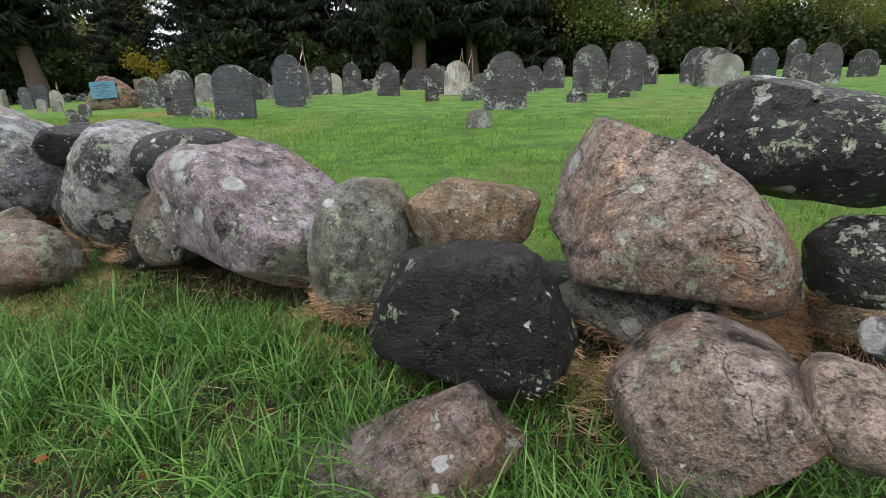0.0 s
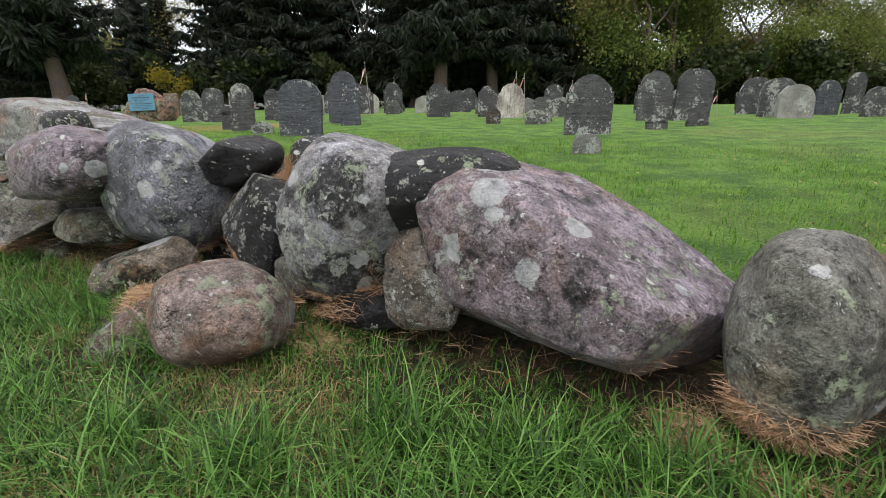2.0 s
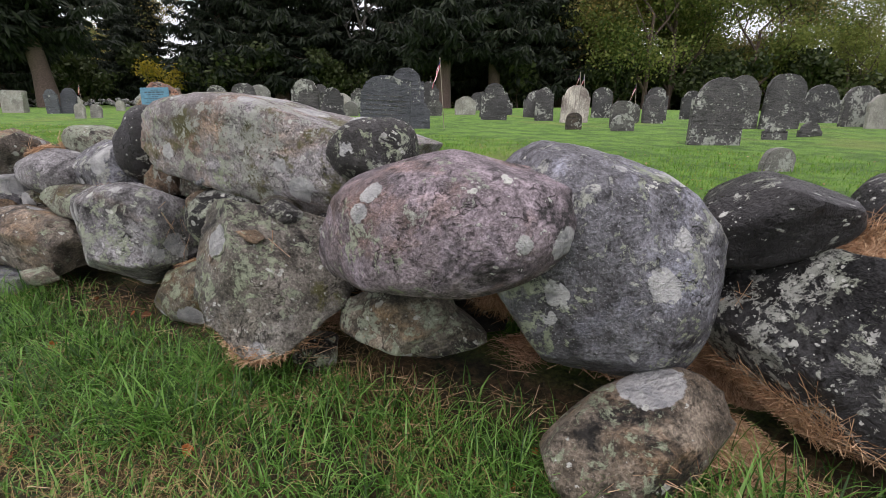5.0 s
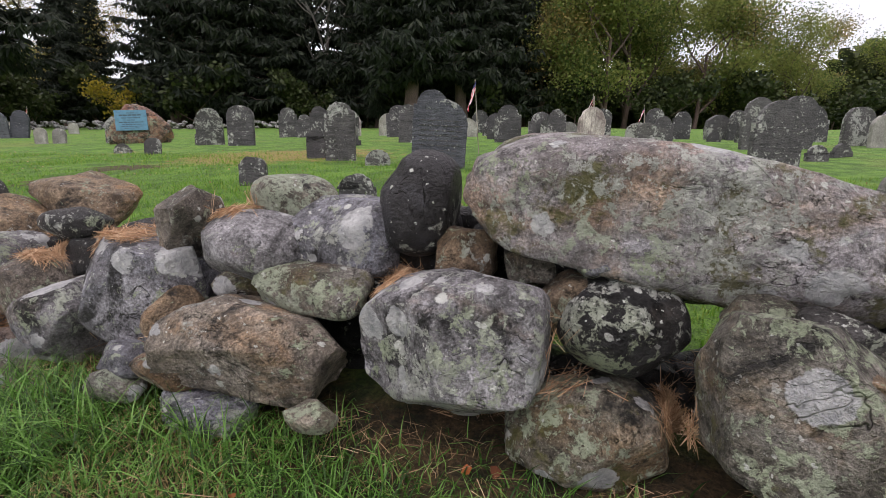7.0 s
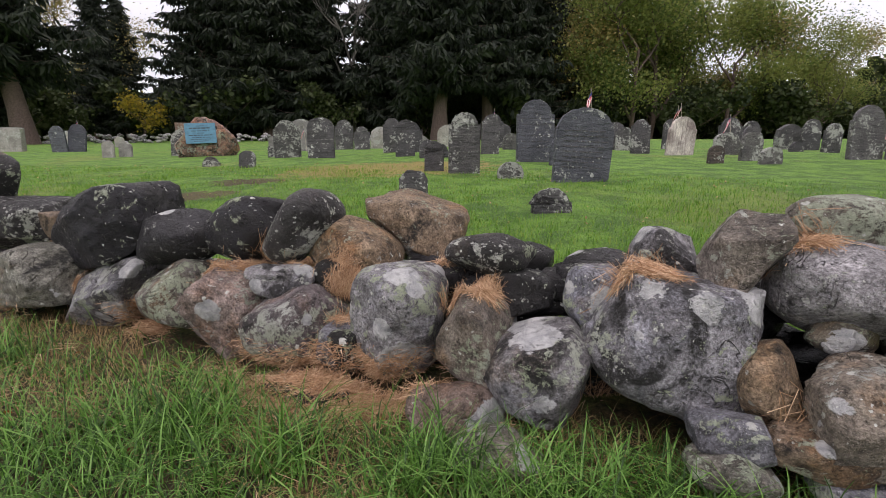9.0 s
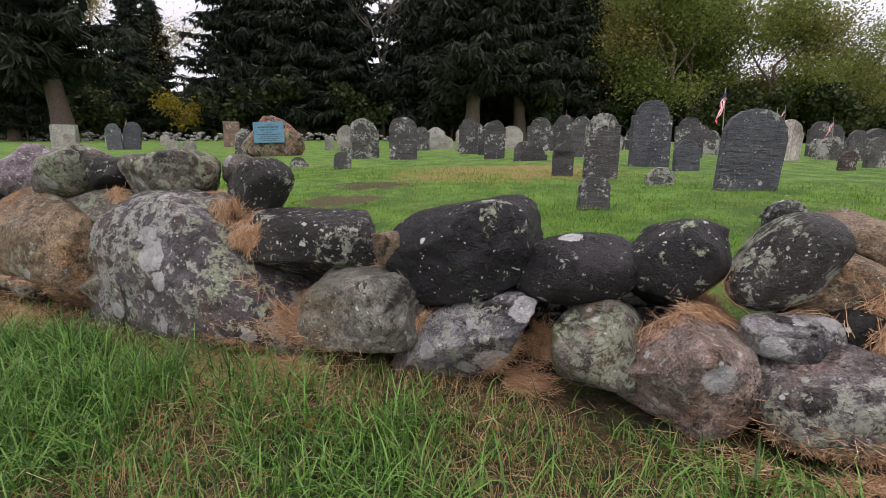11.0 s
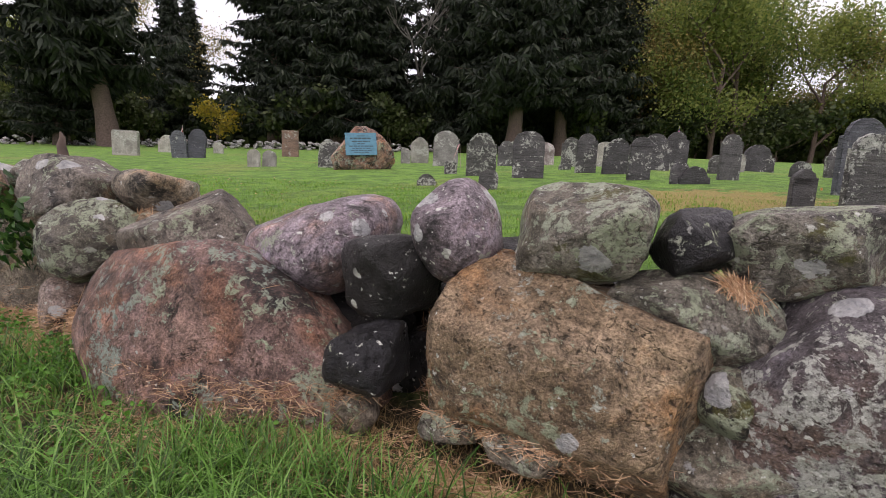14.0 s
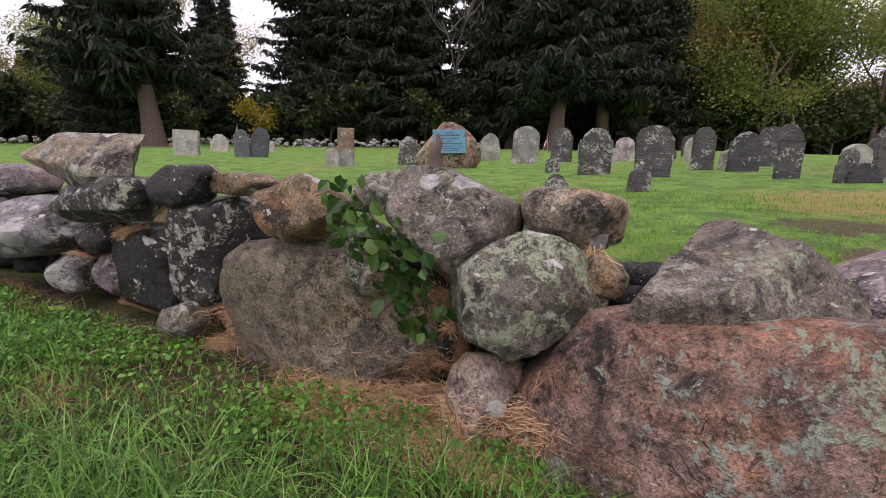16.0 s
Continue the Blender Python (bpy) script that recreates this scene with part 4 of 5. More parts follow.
p, s, n, rng = scatter(270000, (-3, 19), (0.0, 1.9), 11, verge)
tall = 0.06 + 0.17 * patchy(s, n, 0.8, 2.0) * np.clip(n * 3, 0.5, 1)
blades("verge_grass", p, tall * rng.uniform(0.5, 1.35, len(p)) * np.where(n > 1.15, 0.55, 1), rng.uniform(0.003, 0.0085, len(p)), BLADE, "long unmown wet green grass below the wall", 1.0, 3, 3)
p, s, n, rng = scatter(130000, (-3, 19), (0.0, 1.9), 12, lambda s, n: 0.16 + 0.84 * (patchy(s, n, 1.1, 5.0) > np.where((s > 7.2) & (s < 12.6), 0.5, 0.64)))
blades("dry_verge_grass", p, rng.uniform(0.05, 0.14, len(p)), rng.uniform(0.0015, 0.003, len(p)), DRY, "dead straw-coloured grass among the green", 1.35, 3, 4)
p, s, n, rng = scatter(230000, (-4, 21), (-6.5, -0.3), 13, lambda s, n: np.clip(1.1 + n * 0.12, 0.2, 1) * (0.25 + 0.75 * patchy(s, n, 0.7)) * bare_gap(s, n))
blades("lawn_grass", p, rng.uniform(0.025, 0.085, len(p)) * (0.5 + 0.8 * patchy(s, n, 1.7, 3.0)), rng.uniform(0.005, 0.010, len(p)) , LAWN, "short mown green lawn grass", 0.8, 2, 5)


def tuft(x, y, count, length, seed):
    rng = np.random.default_rng(seed)
    xy = rng.normal(0, 0.07, (count, 2)) + (x, y)
    pos = np.column_stack([xy, ground_z(xy[:, 0], xy[:, 1])])
    ob = blades("grass_tuft", pos, length * rng.uniform(0.5, 1.1, count), rng.uniform(0.005, 0.0095, count), BLADE, "tuft of long bright green grass at the foot of the wall", 0.9, 4, seed)
    return ob


for i, (s, n, length) in enumerate(((-0.35, 0.72, 0.26), (-0.05, 0.7, 0.24), (0.55, 0.5, 0.2), (-0.55, 0.85, 0.25), (1.3, 0.62, 0.3), (0.9, 0.6, 0.26), (2.35, 0.55, 0.22), (4.75, 0.45, 0.25), (5.2, 0.5, 0.2), (7.0, 0.45, 0.3), (7.4, 0.5, 0.28), (9.0, 0.4, 0.22), (10.6, 0.42, 0.24), (11.6, 0.4, 0.2), (-1.3, 0.9, 0.22), (0.1, 1.0, 0.3), (-0.9, 1.05, 0.28), (0.5, 0.95, 0.3), (1.0, 1.0, 0.3), (1.6, 0.9, 0.28), (-0.15, 0.85, 0.3), (0.25, 0.62, 0.26), (2.0, 0.95, 0.25), (3.2, 0.7, 0.22), (4.2, 0.6, 0.22), (6.2, 0.55, 0.24), (7.8, 0.45, 0.25), (10.0, 0.5, 0.28), (10.9, 0.55, 0.26), (12.2, 0.5, 0.18))):
    p = at_wall(s, n)
    tuft(p.x, p.y, 130, length, 40 + i)


# ---- pine straw caught in the wall ----
straw_spots = []


def straw_patch(x, y, z, r):
    straw_spots.append((x, y, z, r))


straw_patch(-2.37, 2.75, 0.69, 0.15)
straw_patch(-2.06, 2.83, 0.95, 0.09)
straw_patch(-1.60, 2.39, 0.61, 0.24)
straw_patch(-2.49, 2.56, 0.59, 0.15)
straw_patch(-1.80, 2.35, 0.58, 0.10)
straw_patch(-4.39, 3.84, 0.99, 0.09)
straw_patch(-4.29, 3.68, 0.74, 0.14)
straw_patch(-4.82, 3.74, 0.74, 0.14)
straw_patch(-3.85, 3.29, 1.00, 0.08)
straw_patch(-3.99, 3.60, 0.81, 0.07)
straw_patch(-3.85, 3.24, 0.58, 0.14)
straw_patch(-4.72, 4.05, 1.05, 0.07)
straw_patch(-6.75, 4.87, 0.64, 0.18)
straw_patch(-4.74, 4.00, 1.02, 0.08)
straw_patch(-4.93, 3.79, 0.70, 0.15)
straw_patch(-5.82, 4.33, 0.67, 0.16)
straw_patch(-5.41, 4.20, 0.67, 0.10)
straw_patch(-5.30, 3.96, 0.64, 0.15)
straw_patch(-6.75, 4.81, 0.66, 0.15)
straw_patch(-5.90, 4.24, 0.69, 0.22)
straw_patch(-5.44, 4.16, 0.69, 0.19)
straw_patch(-6.22, 4.62, 0.70, 0.06)
straw_patch(-7.39, 5.22, 0.89, 0.13)
straw_patch(-6.77, 4.63, 0.66, 0.17)
straw_patch(-7.03, 4.88, 0.59, 0.23)
straw_patch(-8.91, 5.86, 0.77, 0.13)
straw_patch(-8.97, 5.78, 0.53, 0.25)
straw_patch(-11.24, 6.87, 0.69, 0.17)
straw_patch(-9.04, 5.97, 0.86, 0.11)
straw_patch(-8.80, 5.81, 0.87, 0.09)
straw_patch(-8.94, 5.63, 0.62, 0.21)
straw_patch(-10.16, 6.48, 1.03, 0.12)
straw_patch(-8.37, 5.72, 1.00, 0.11)
straw_patch(-8.30, 5.58, 0.83, 0.10)
straw_patch(-11.50, 6.94, 0.56, 0.33)
straw_patch(-11.04, 6.84, 0.75, 0.13)
straw_patch(-11.33, 7.02, 0.91, 0.14)
straw_patch(-12.46, 7.38, 0.65, 0.18)
straw_patch(-11.15, 6.64, 0.64, 0.20)
straw_patch(-13.78, 8.06, 0.78, 0.16)
straw_patch(-12.88, 7.57, 0.58, 0.23)
straw_patch(-12.34, 7.32, 0.59, 0.14)
straw_patch(-12.19, 7.36, 0.87, 0.07)
straw_patch(-14.33, 8.34, 0.82, 0.17)
straw_patch(-10.49, 6.34, 0.66, 0.22)
straw_patch(-11.37, 6.75, 0.60, 0.33)
straw_patch(-9.76, 6.30, 0.96, 0.07)
straw_patch(-0.45, 1.73, 0.50, 0.14)
straw_patch(0.54, 1.28, 0.55, 0.23)
straw_patch(1.09, 1.22, 0.61, 0.19)
straw_patch(-2.44, 2.95, 0.59, 0.21)
straw_patch(-0.17, 1.91, 0.68, 0.07)
straw_patch(0.98, 1.02, 0.59, 0.17)


def wall_surface():
    """The stones' faces as one searchable surface."""
    verts, tris, count = [], [], 0
    for ob in bpy.data.objects:
        if ob.type == "MESH" and (ob.name.split(".")[0] in ("stone", "boulder", "rubble_core")):
            m = ob.matrix_basis if ob.name[0] != "r" else Matrix.Identity(4)
            co = np.empty(len(ob.data.vertices) * 3, np.float32)
            ob.data.vertices.foreach_get("co", co)
            idx = np.empty(len(ob.data.polygons) * 3, np.int32)
            ob.data.polygons.foreach_get("vertices", idx)
            w = np.array(m)
            verts.append(co.reshape(-1, 3) @ w[:3, :3].T + w[:3, 3])
            tris.append(idx.reshape(-1, 3) + count)
            count += len(ob.data.vertices)
    return BVHTree.FromPolygons(np.concatenate(verts).tolist(), np.concatenate(tris).tolist())


def needles(name, centre, way, size, label):
    n = len(centre)
    rng = np.random.default_rng(n)
    way = way / np.linalg.norm(way, axis=1)[:, None]
    side = np.cross(way, rng.normal(0, 1, (n, 3)))
    side *= 0.0009 / np.linalg.norm(side, axis=1)[:, None]
    p0, p1 = centre - way * size[:, None] / 2, centre + way * size[:, None] / 2
    verts = np.stack([p0 - side, p0 + side, p1 - side, p1 + side], 1).reshape(-1, 3)
    base = (np.arange(n) * 4)[:, None]
    tris = np.concatenate([base + np.array((0, 1, 3)), base + np.array((0, 3, 2))])
    tagged(thing(name, quick_mesh(name, verts, tris), STRAW), label, "pine straw", kind="stuff")


def straw():
    """Needles dropped on the ground below the wall and blown against its stones."""
    rng = np.random.default_rng(21)
    face = wall_surface()
    along, out, up = np.array(ALONG), np.array(OUT), np.array((0, 0, 1.0))
    spots = [(x, y, z, r, 0.95) for x, y, z, r in straw_spots]
    for _ in range(420):
        s, z = rng.uniform(-1.6, 17), rng.uniform(0.45, 1.15)
        p = at_wall(s, 0.9, z + 0.0117 * s)
        hit = face.ray_cast(p, -OUT)
        if hit[0] is None or wall_coords(hit[0].x, hit[0].y)[1] > -0.08:
            continue
        spots.append((*hit[0], rng.uniform(0.05, 0.11), 0.8))
    centre, way, size = [], [], []
    for x, y, z, r, full in spots:
        n = int(min(3600, (230000 * r * r + 260) * full))
        low = z < float(ground_z(x, y)) + 0.14
        s0, n0 = wall_coords(x, y)
        off = rng.normal(0, 1, (n, 2)) * ((r * 0.8, r * 0.5) if low else (r * 0.42, r * 0.42))
        comb = rng.normal(0, 0.35, 3) + (-up if not low else along * rng.choice((-1.0, 1.0)))
        if low:
            for a, b in off:
                p = at_wall(s0 + a, n0 + 0.06 + b)
                q = np.array((p.x, p.y, float(ground_z(p.x, p.y)) + rng.uniform(0.0, 0.045)))
                top = face.ray_cast(Vector((p.x, p.y, q[2] + 0.16)), Vector((0, 0, -1)), 0.2)
                if top[0] is not None:
                    q[2] = max(q[2], top[0].z + 0.004)
                centre.append(q)
                way.append(comb * 0.6 + rng.normal(0, 1, 3) * (1, 1, 0.18))
                size.append(rng.uniform(0.04, 0.11))
            continue
        hits = [face.ray_cast(at_wall(s0 + a, n0 + 0.35, z + b), -OUT + Vector((0, 0, -0.35)), 0.8) for a, b in off]
        hits = [(h[0], h[1], wall_coords(h[0].x, h[0].y)[1]) for h in hits if h[0] is not None]
        if not hits:
            continue
        round_about = [face.ray_cast(at_wall(s0 + a, n0 + 0.35, z + b), -OUT, 0.9) for a, b in rng.normal(0, 0.16, (40, 2))]
        front = [wall_coords(h[0].x, h[0].y)[1] for h in round_about if h[0] is not None]
        limit = np.percentile(front, 75) - 0.10 if front else n0
        for point, nrm, depth in hits:
            if depth > limit:
                continue
            nrm = np.array(nrm)
            bent = comb + rng.normal(0, 0.75, 3)
            centre.append(np.array(point) + nrm * rng.uniform(0.002, 0.016))
            way.append(bent - nrm * (bent @ nrm) * 0.95)
            size.append(rng.uniform(0.04, 0.11))
    needles("pine_straw", np.array(centre), np.array(way), np.array(size), "orange-brown fallen pine needles caught between stones")
    p, s, n, r2 = scatter(26000, (-2.5, 18), (0.05, 1.5), 22, lambda s, n: np.clip(1.1 - n, 0.12, 1) * (0.2 + 0.8 * (patchy(s, n, 1.4, 2.5) > 0.55)))
    p[:, 2] += r2.uniform(0.01, 0.07, len(p))
    needles("needle_litter", p, r2.normal(0, 1, (len(p), 3)) * (1, 1, 0.25), r2.uniform(0.04, 0.1, len(p)), "loose brown pine needles strewn through the grass")


straw()


# ---- trees ----
def tube(points, radii, sides=7):
    pts = [Vector(q) for q in points]
    verts, tris = [], []
    for i, q in enumerate(pts):
        d = (pts[min(i + 1, len(pts) - 1)] - pts[max(i - 1, 0)]).normalized()
        u = d.cross(Vector((0.3, 0.9, 0.2))).normalized()
        w = d.cross(u)
        for k in range(sides):
            a = 6.283 * k / sides
            verts.append(q + (u * math.cos(a) + w * math.sin(a)) * radii[i])
    for i in range(len(pts) - 1):
        for k in range(sides):
            a, b = i * sides + k, i * sides + (k + 1) % sides
            tris += [(a, b, b + sides), (a, b + sides, a + sides)]
    return np.array([tuple(q) for q in verts]), np.array(tris)


def join(pieces):
    verts, tris, n = [], [], 0
    for v, t in pieces:
        verts.append(v)
        tris.append(np.asarray(t) + n)
        n += len(v)
    return np.concatenate(verts), np.concatenate(tris)


def leaves(centres, size, rng, droop=0.0, long=1.0, wide=0.33):
    """A small folded leaf spray at each centre."""
    n = len(centres)
    way = rng.normal(0, 1, (n, 3))
    way[:, 2] = way[:, 2] * (1 - droop) - droop * 2.2
    way /= np.linalg.norm(way, axis=1)[:, None]
    side = np.cross(way, rng.normal(0, 1, (n, 3)))
    side /= np.linalg.norm(side, axis=1)[:, None]
    k = size * rng.uniform(0.6, 1.3, n)[:, None]
    a, b = centres, centres + way * k * long
    m = (a + b) / 2
    v = np.stack([a, m - side * k * wide, b, m + side * k * wide], 1).reshape(-1, 3)
    base = (np.arange(n) * 4)[:, None]
    return v, np.concatenate([base + np.array([0, 1, 2]), base + np.array([0, 2, 3])])


def spruce(name, h, reach, bare, seed, label):
    rng = np.random.default_rng(seed)
    root = new(name)
    trunk = [(0.15 * math.sin(i), 0.1 * math.cos(i * 1.3), h * i / 12) for i in range(13)]
    wood = [tube(trunk, [0.75 * (1 - i / 12) ** 0.85 + 0.02 + (0.25 if i == 0 else 0) for i in range(13)], 10)]
    sprays = []
    z = bare
    while z < h - 0.6:
        k = z / h
        full = reach * (1 - k) ** 0.75 * min(1.0, 0.55 + (z - bare) / 5)
        for _ in range(5):
            a, length = rng.uniform(0, 6.283), full * rng.uniform(0.4, 1.2)
            d = np.array((math.cos(a), math.sin(a), 0))
            sag = rng.uniform(0.25, 0.5)
            ts = np.linspace(0, 1, 5)
            line = [np.array((0, 0, z)) + d * length * t + np.array((0, 0, -sag * length * t * (1.35 - t) * 1.2)) for t in ts]
            wood.append(tube(line, [0.075 * (1.05 - t) for t in ts], 3))
            m = int(25 * length) + 8
            t = rng.uniform(0.12, 1.05, m)
            c = np.array((0, 0, z)) + d * (length * t)[:, None] + np.array((0, 0, 1)) * (-sag * length * t * (1.35 - t) * 1.2)[:, None]
            c += np.cross(d, (0, 0, 1)) * (rng.normal(0, 0.16, m) * length * (1.2 - t))[:, None]
            sprays.append(c)
        z += rng.uniform(0.25, 0.6)
    rows = np.concatenate(sprays)
    v, t = join(wood)
    thing("trunk", quick_mesh("trunk", v, t, True), BARK, root)
    v, t = leaves(rows, 0.6, rng, 0.5, 1.7, 0.2)
    tagged(thing("crown", quick_mesh("crown", v, t), SPRUCE, root), "dark drooping needle branches")
    return tagged(root, label, "spruce tree", "spruces behind the graveyard")


def broadleaf(name, h, spread, seed, label, material, count, size=0.34, bark=BARK, group="woodland edge trees"):
    rng = np.random.default_rng(seed)
    root = new(name)
    wood, tips = [], []

    def grow(p, d, length, r, level):
        line = [p]
        for i in range(4):
            d = (d + Vector(rng.normal(0, 0.13, 3)) + Vector((0, 0, 0.05))).normalized()
            line.append(line[-1] + d * length / 4)
        wood.append(tube(line, [r * (1 - 0.12 * i) for i in range(5)], 8 if level == 0 else 5))
        if level >= 2:
            tips.extend(line[1:])
        if level == 3:
            return
        for i in range(5 if level == 0 else 4):
            start = line[rng.integers(2, 5)] if level else line[rng.integers(1, 5)]
            a = rng.uniform(0, 6.283)
            out = Vector((math.cos(a), math.sin(a), rng.uniform(0.25, 0.9))).normalized()
            grow(start, (d * 0.35 + out).normalized(), length * rng.uniform(0.5, 0.72) * (spread if level == 0 else 1), r * 0.5, level + 1)

    grow(Vector((0, 0, -0.3)), Vector((0, 0, 1)), h * 0.55, h * 0.016, 0)
    tips = np.array([tuple(q) for q in tips])
    v, t = join(wood)
    thing("trunk", quick_mesh("trunk", v, t, True), bark, root)
    if count:
        pick = rng.integers(0, len(tips), count)
        c = tips[pick] + rng.normal(0, 0.06 * h, (count, 3)) * (1, 1, 0.75)
        v, t = leaves(c[c[:, 2] > h * 0.1], size, rng, 0.1)
        thing("crown", quick_mesh("crown", v, t), material, root)
    return tagged(root, label, "tree", group)


def stand(root, x, y, turn=0.0, size=1.0, lean=0.0):
    root.matrix_basis = pose(x, y, float(ground_z(x, y)) - 0.1, 0, lean, turn) @ Matrix.Diagonal((size, size, size, 1))


def again(root, x, y, turn, size=1.0, lean=0.0):
    ob = copy_thing(root, pose(x, y, float(ground_z(x, y)) - 0.1, 0, lean, turn))
    ob.scale = (size, size, size)
    return ob


fir_a = spruce("spruce_tree", 36, 8.0, 5.5, 61, "tall dark spruce with drooping branches and bare lower trunk")
fir_b = spruce("spruce_tree", 33, 7.6, 3.0, 62, "tall dark spruce with branches hanging almost to the ground")
stand(fir_a, -38.5, 47, 20, 1.0, -7)
stand(fir_b, -22, 62, 0)
for x, y, turn, size, src in ((-2.4, 53, 80, 1.0, fir_a), (-30.0, 64, 200, 0.95, fir_b), (-17.5, 66, 140, 1.0, fir_b), (-5.5, 62, 30, 1.05, fir_b), (3.5, 58, 250, 0.95, fir_a),
                              (9, 62, 10, 0.9, fir_b), (-44, 48.5, 300, 0.55, fir_b), (-19, 74, 90, 1.0, fir_b), (0.5, 70, 190, 1.0, fir_b), (-46, 77, 33, 0.66, fir_b), (-43.5, 67, 95, 0.62, fir_b), (-9, 74, 70, 1.0, fir_b), (-30, 74, 150, 0.9, fir_b), (14, 70, 120, 0.9, fir_a)):
    again(src, x, y, turn, size)

oak_a = broadleaf("broadleaf_tree", 25, 0.85, 71, "broadleaf tree turning yellow-green in autumn", LEAF, 17000, 0.36)
oak_b = broadleaf("broadleaf_tree", 20, 0.95, 72, "dull olive-green broadleaf tree at the wood's edge", GREENER, 17000, 0.36)
oak_c = broadleaf("broadleaf_tree", 23, 0.9, 75, "green broadleaf tree at the edge of the wood", GREENER, 18000, 0.36)
birch = broadleaf("yellow_sapling", 5, 1.2, 76, "small sapling with bright yellow autumn leaves", YELLOW, 1500, 0.3)
shrub = broadleaf("understorey_shrub", 8, 1.3, 73, "dark green understorey shrub under the trees", DEEP, 3200, 0.6, BARK, "understorey shrubs")
bare = broadleaf("bare_tree", 22, 0.9, 74, "bare thin-limbed tree against the sky", LEAF, 0, 0.4, BARK_PALE)
stand(oak_a, 15, 64, 0)
stand(oak_b, 22, 60, 40)
stand(oak_c, 30, 70, 20)
stand(birch, -33.5, 56, 0)
stand(shrub, -30, 70, 0)
stand(bare, -12.5, 66, 0)
for x, y, turn, size, src in ((19, 72, 80, 1.1, oak_c), (27, 65, 120, 1.05, oak_c), (34, 60, 200, 0.95, oak_b), (41, 66, 250, 0.74, oak_a), (47, 60, 20, 0.66, oak_c), (55, 66, 70, 0.62, oak_a), (62, 60, 160, 0.72, oak_b),
                              (70, 56, 200, 0.8, oak_c), (-62, 70, 40, 0.8, oak_b), (-70, 60, 140, 0.85, oak_a), (-50, 76, 10, 0.8, oak_a), (-36, 95, 10, 0.75, oak_b), (78, 50, 100, 0.85, oak_a), (26, 76, 33, 1.15, oak_b), (38, 78, 63, 0.8, oak_a)):
    again(src, x, y, turn, size)
for i, x in enumerate(np.linspace(-78, 88, 46)):
    y = 66 + 6 * math.sin(i * 2.1) - 0.002 * x * x
    if abs(x + 35.5) > 3:
        again(shrub, float(x), float(y), i * 47.0, 0.75 + 0.3 * math.sin(i * 1.7) ** 2)


def far_woods():
    rng = np.random.default_rng(91)
    n = 42000
    a = rng.uniform(-1.25, 1.25, n)
    far = rng.uniform(95, 120, n)
    crown = 9 + 3 * np.sin(a * 17) + 2 * np.sin(a * 41)
    x, y = far * np.sin(a) - 5, far * np.cos(a)
    c = np.stack([x, y, ground_z(x, y) + crown * rng.uniform(0, 1, n)], 1)
    v, t = leaves(c, 2.4, rng)
    tagged(thing("far_woods", quick_mesh("far_woods", v, t), DEEP), "distant dark woodland behind the trees", "woods", kind="stuff")


far_woods()


# ---- memorial boulder with its plaque ----
def memorial(x, y):
    z = float(ground_z(x, y))
    rng = np.random.default_rng(8)
    v = rock_points(BALL5[0], 1.85, 0.8, 1.7, "b", rng, 0.18)
    v[:, 2] *= 1 - 0.22 * np.abs(v[:, 0] - 0.25)
    ob = thing("memorial_boulder", quick_mesh("memorial_boulder", v, BALL5[1], True), ROCKS["r"][0])
    ob.location = (x, y, z + 0.42)
    ob.rotation_euler = (0, 0, radians(14))
    tagged(ob, "pinkish memorial boulder bearing a blue-green metal plaque", "memorial stone")
    bm = bmesh.new()
    bmesh.ops.create_cube(bm, size=1, matrix=Matrix.Diagonal((0.86, 0.03, 0.62, 1)))
    bmesh.ops.bevel(bm, geom=bm.edges[:], offset=0.008, segments=2, affect="EDGES")
    plate = part("plaque", bm, plain("verdigris_bronze", (0.075, 0.21, 0.29), 0.45, 0.2, 12, 0.2), ob, "rectangular blue-green metal plaque")
    plate.location, plate.rotation_euler = (-0.12, -0.405, 0.27), (radians(-10), radians(-3), 0)
    dark = plain("plaque_letters", (0.025, 0.05, 0.06), 0.5, 0.2, 20)
    row = 0.22
    for width, tall in ((0.22, 0.03), (0.6, 0.05), (0.5, 0.03), (0.2, 0.03), (0.66, 0.035), (0.5, 0.02), (0.56, 0.02), (0.4, 0.02)):
        bars = bmesh.new()
        x0 = -width / 2
        while x0 < width / 2 - 0.03:
            run = min(rng.uniform(0.05, 0.14), width / 2 - x0)
            bmesh.ops.create_cube(bars, size=1, matrix=Matrix.Translation((x0 + run / 2, -0.017, row)) @ Matrix.Diagonal((run, 0.005, tall * 0.7, 1)))
            x0 += run + 0.02
        tagged(part("text_line", bars, dark, plate), kind="stuff")
        row -= tall + 0.035


memorial(-12.65, 18.75)

# ---- small flags and marker stakes ----
RED, WHITE, BLUE = plain("flag_red", (0.55, 0.06, 0.08), 0.8, 0.15), plain("flag_white", (0.75, 0.72, 0.72), 0.8, 0.1), plain("flag_blue", (0.03, 0.04, 0.14), 0.8, 0.2)
POLE = plain("pale_dowel", (0.34, 0.30, 0.25), 0.6, 0.2)
PEG = plain("orange_peg", (0.72, 0.36, 0.12), 0.7, 0.3)


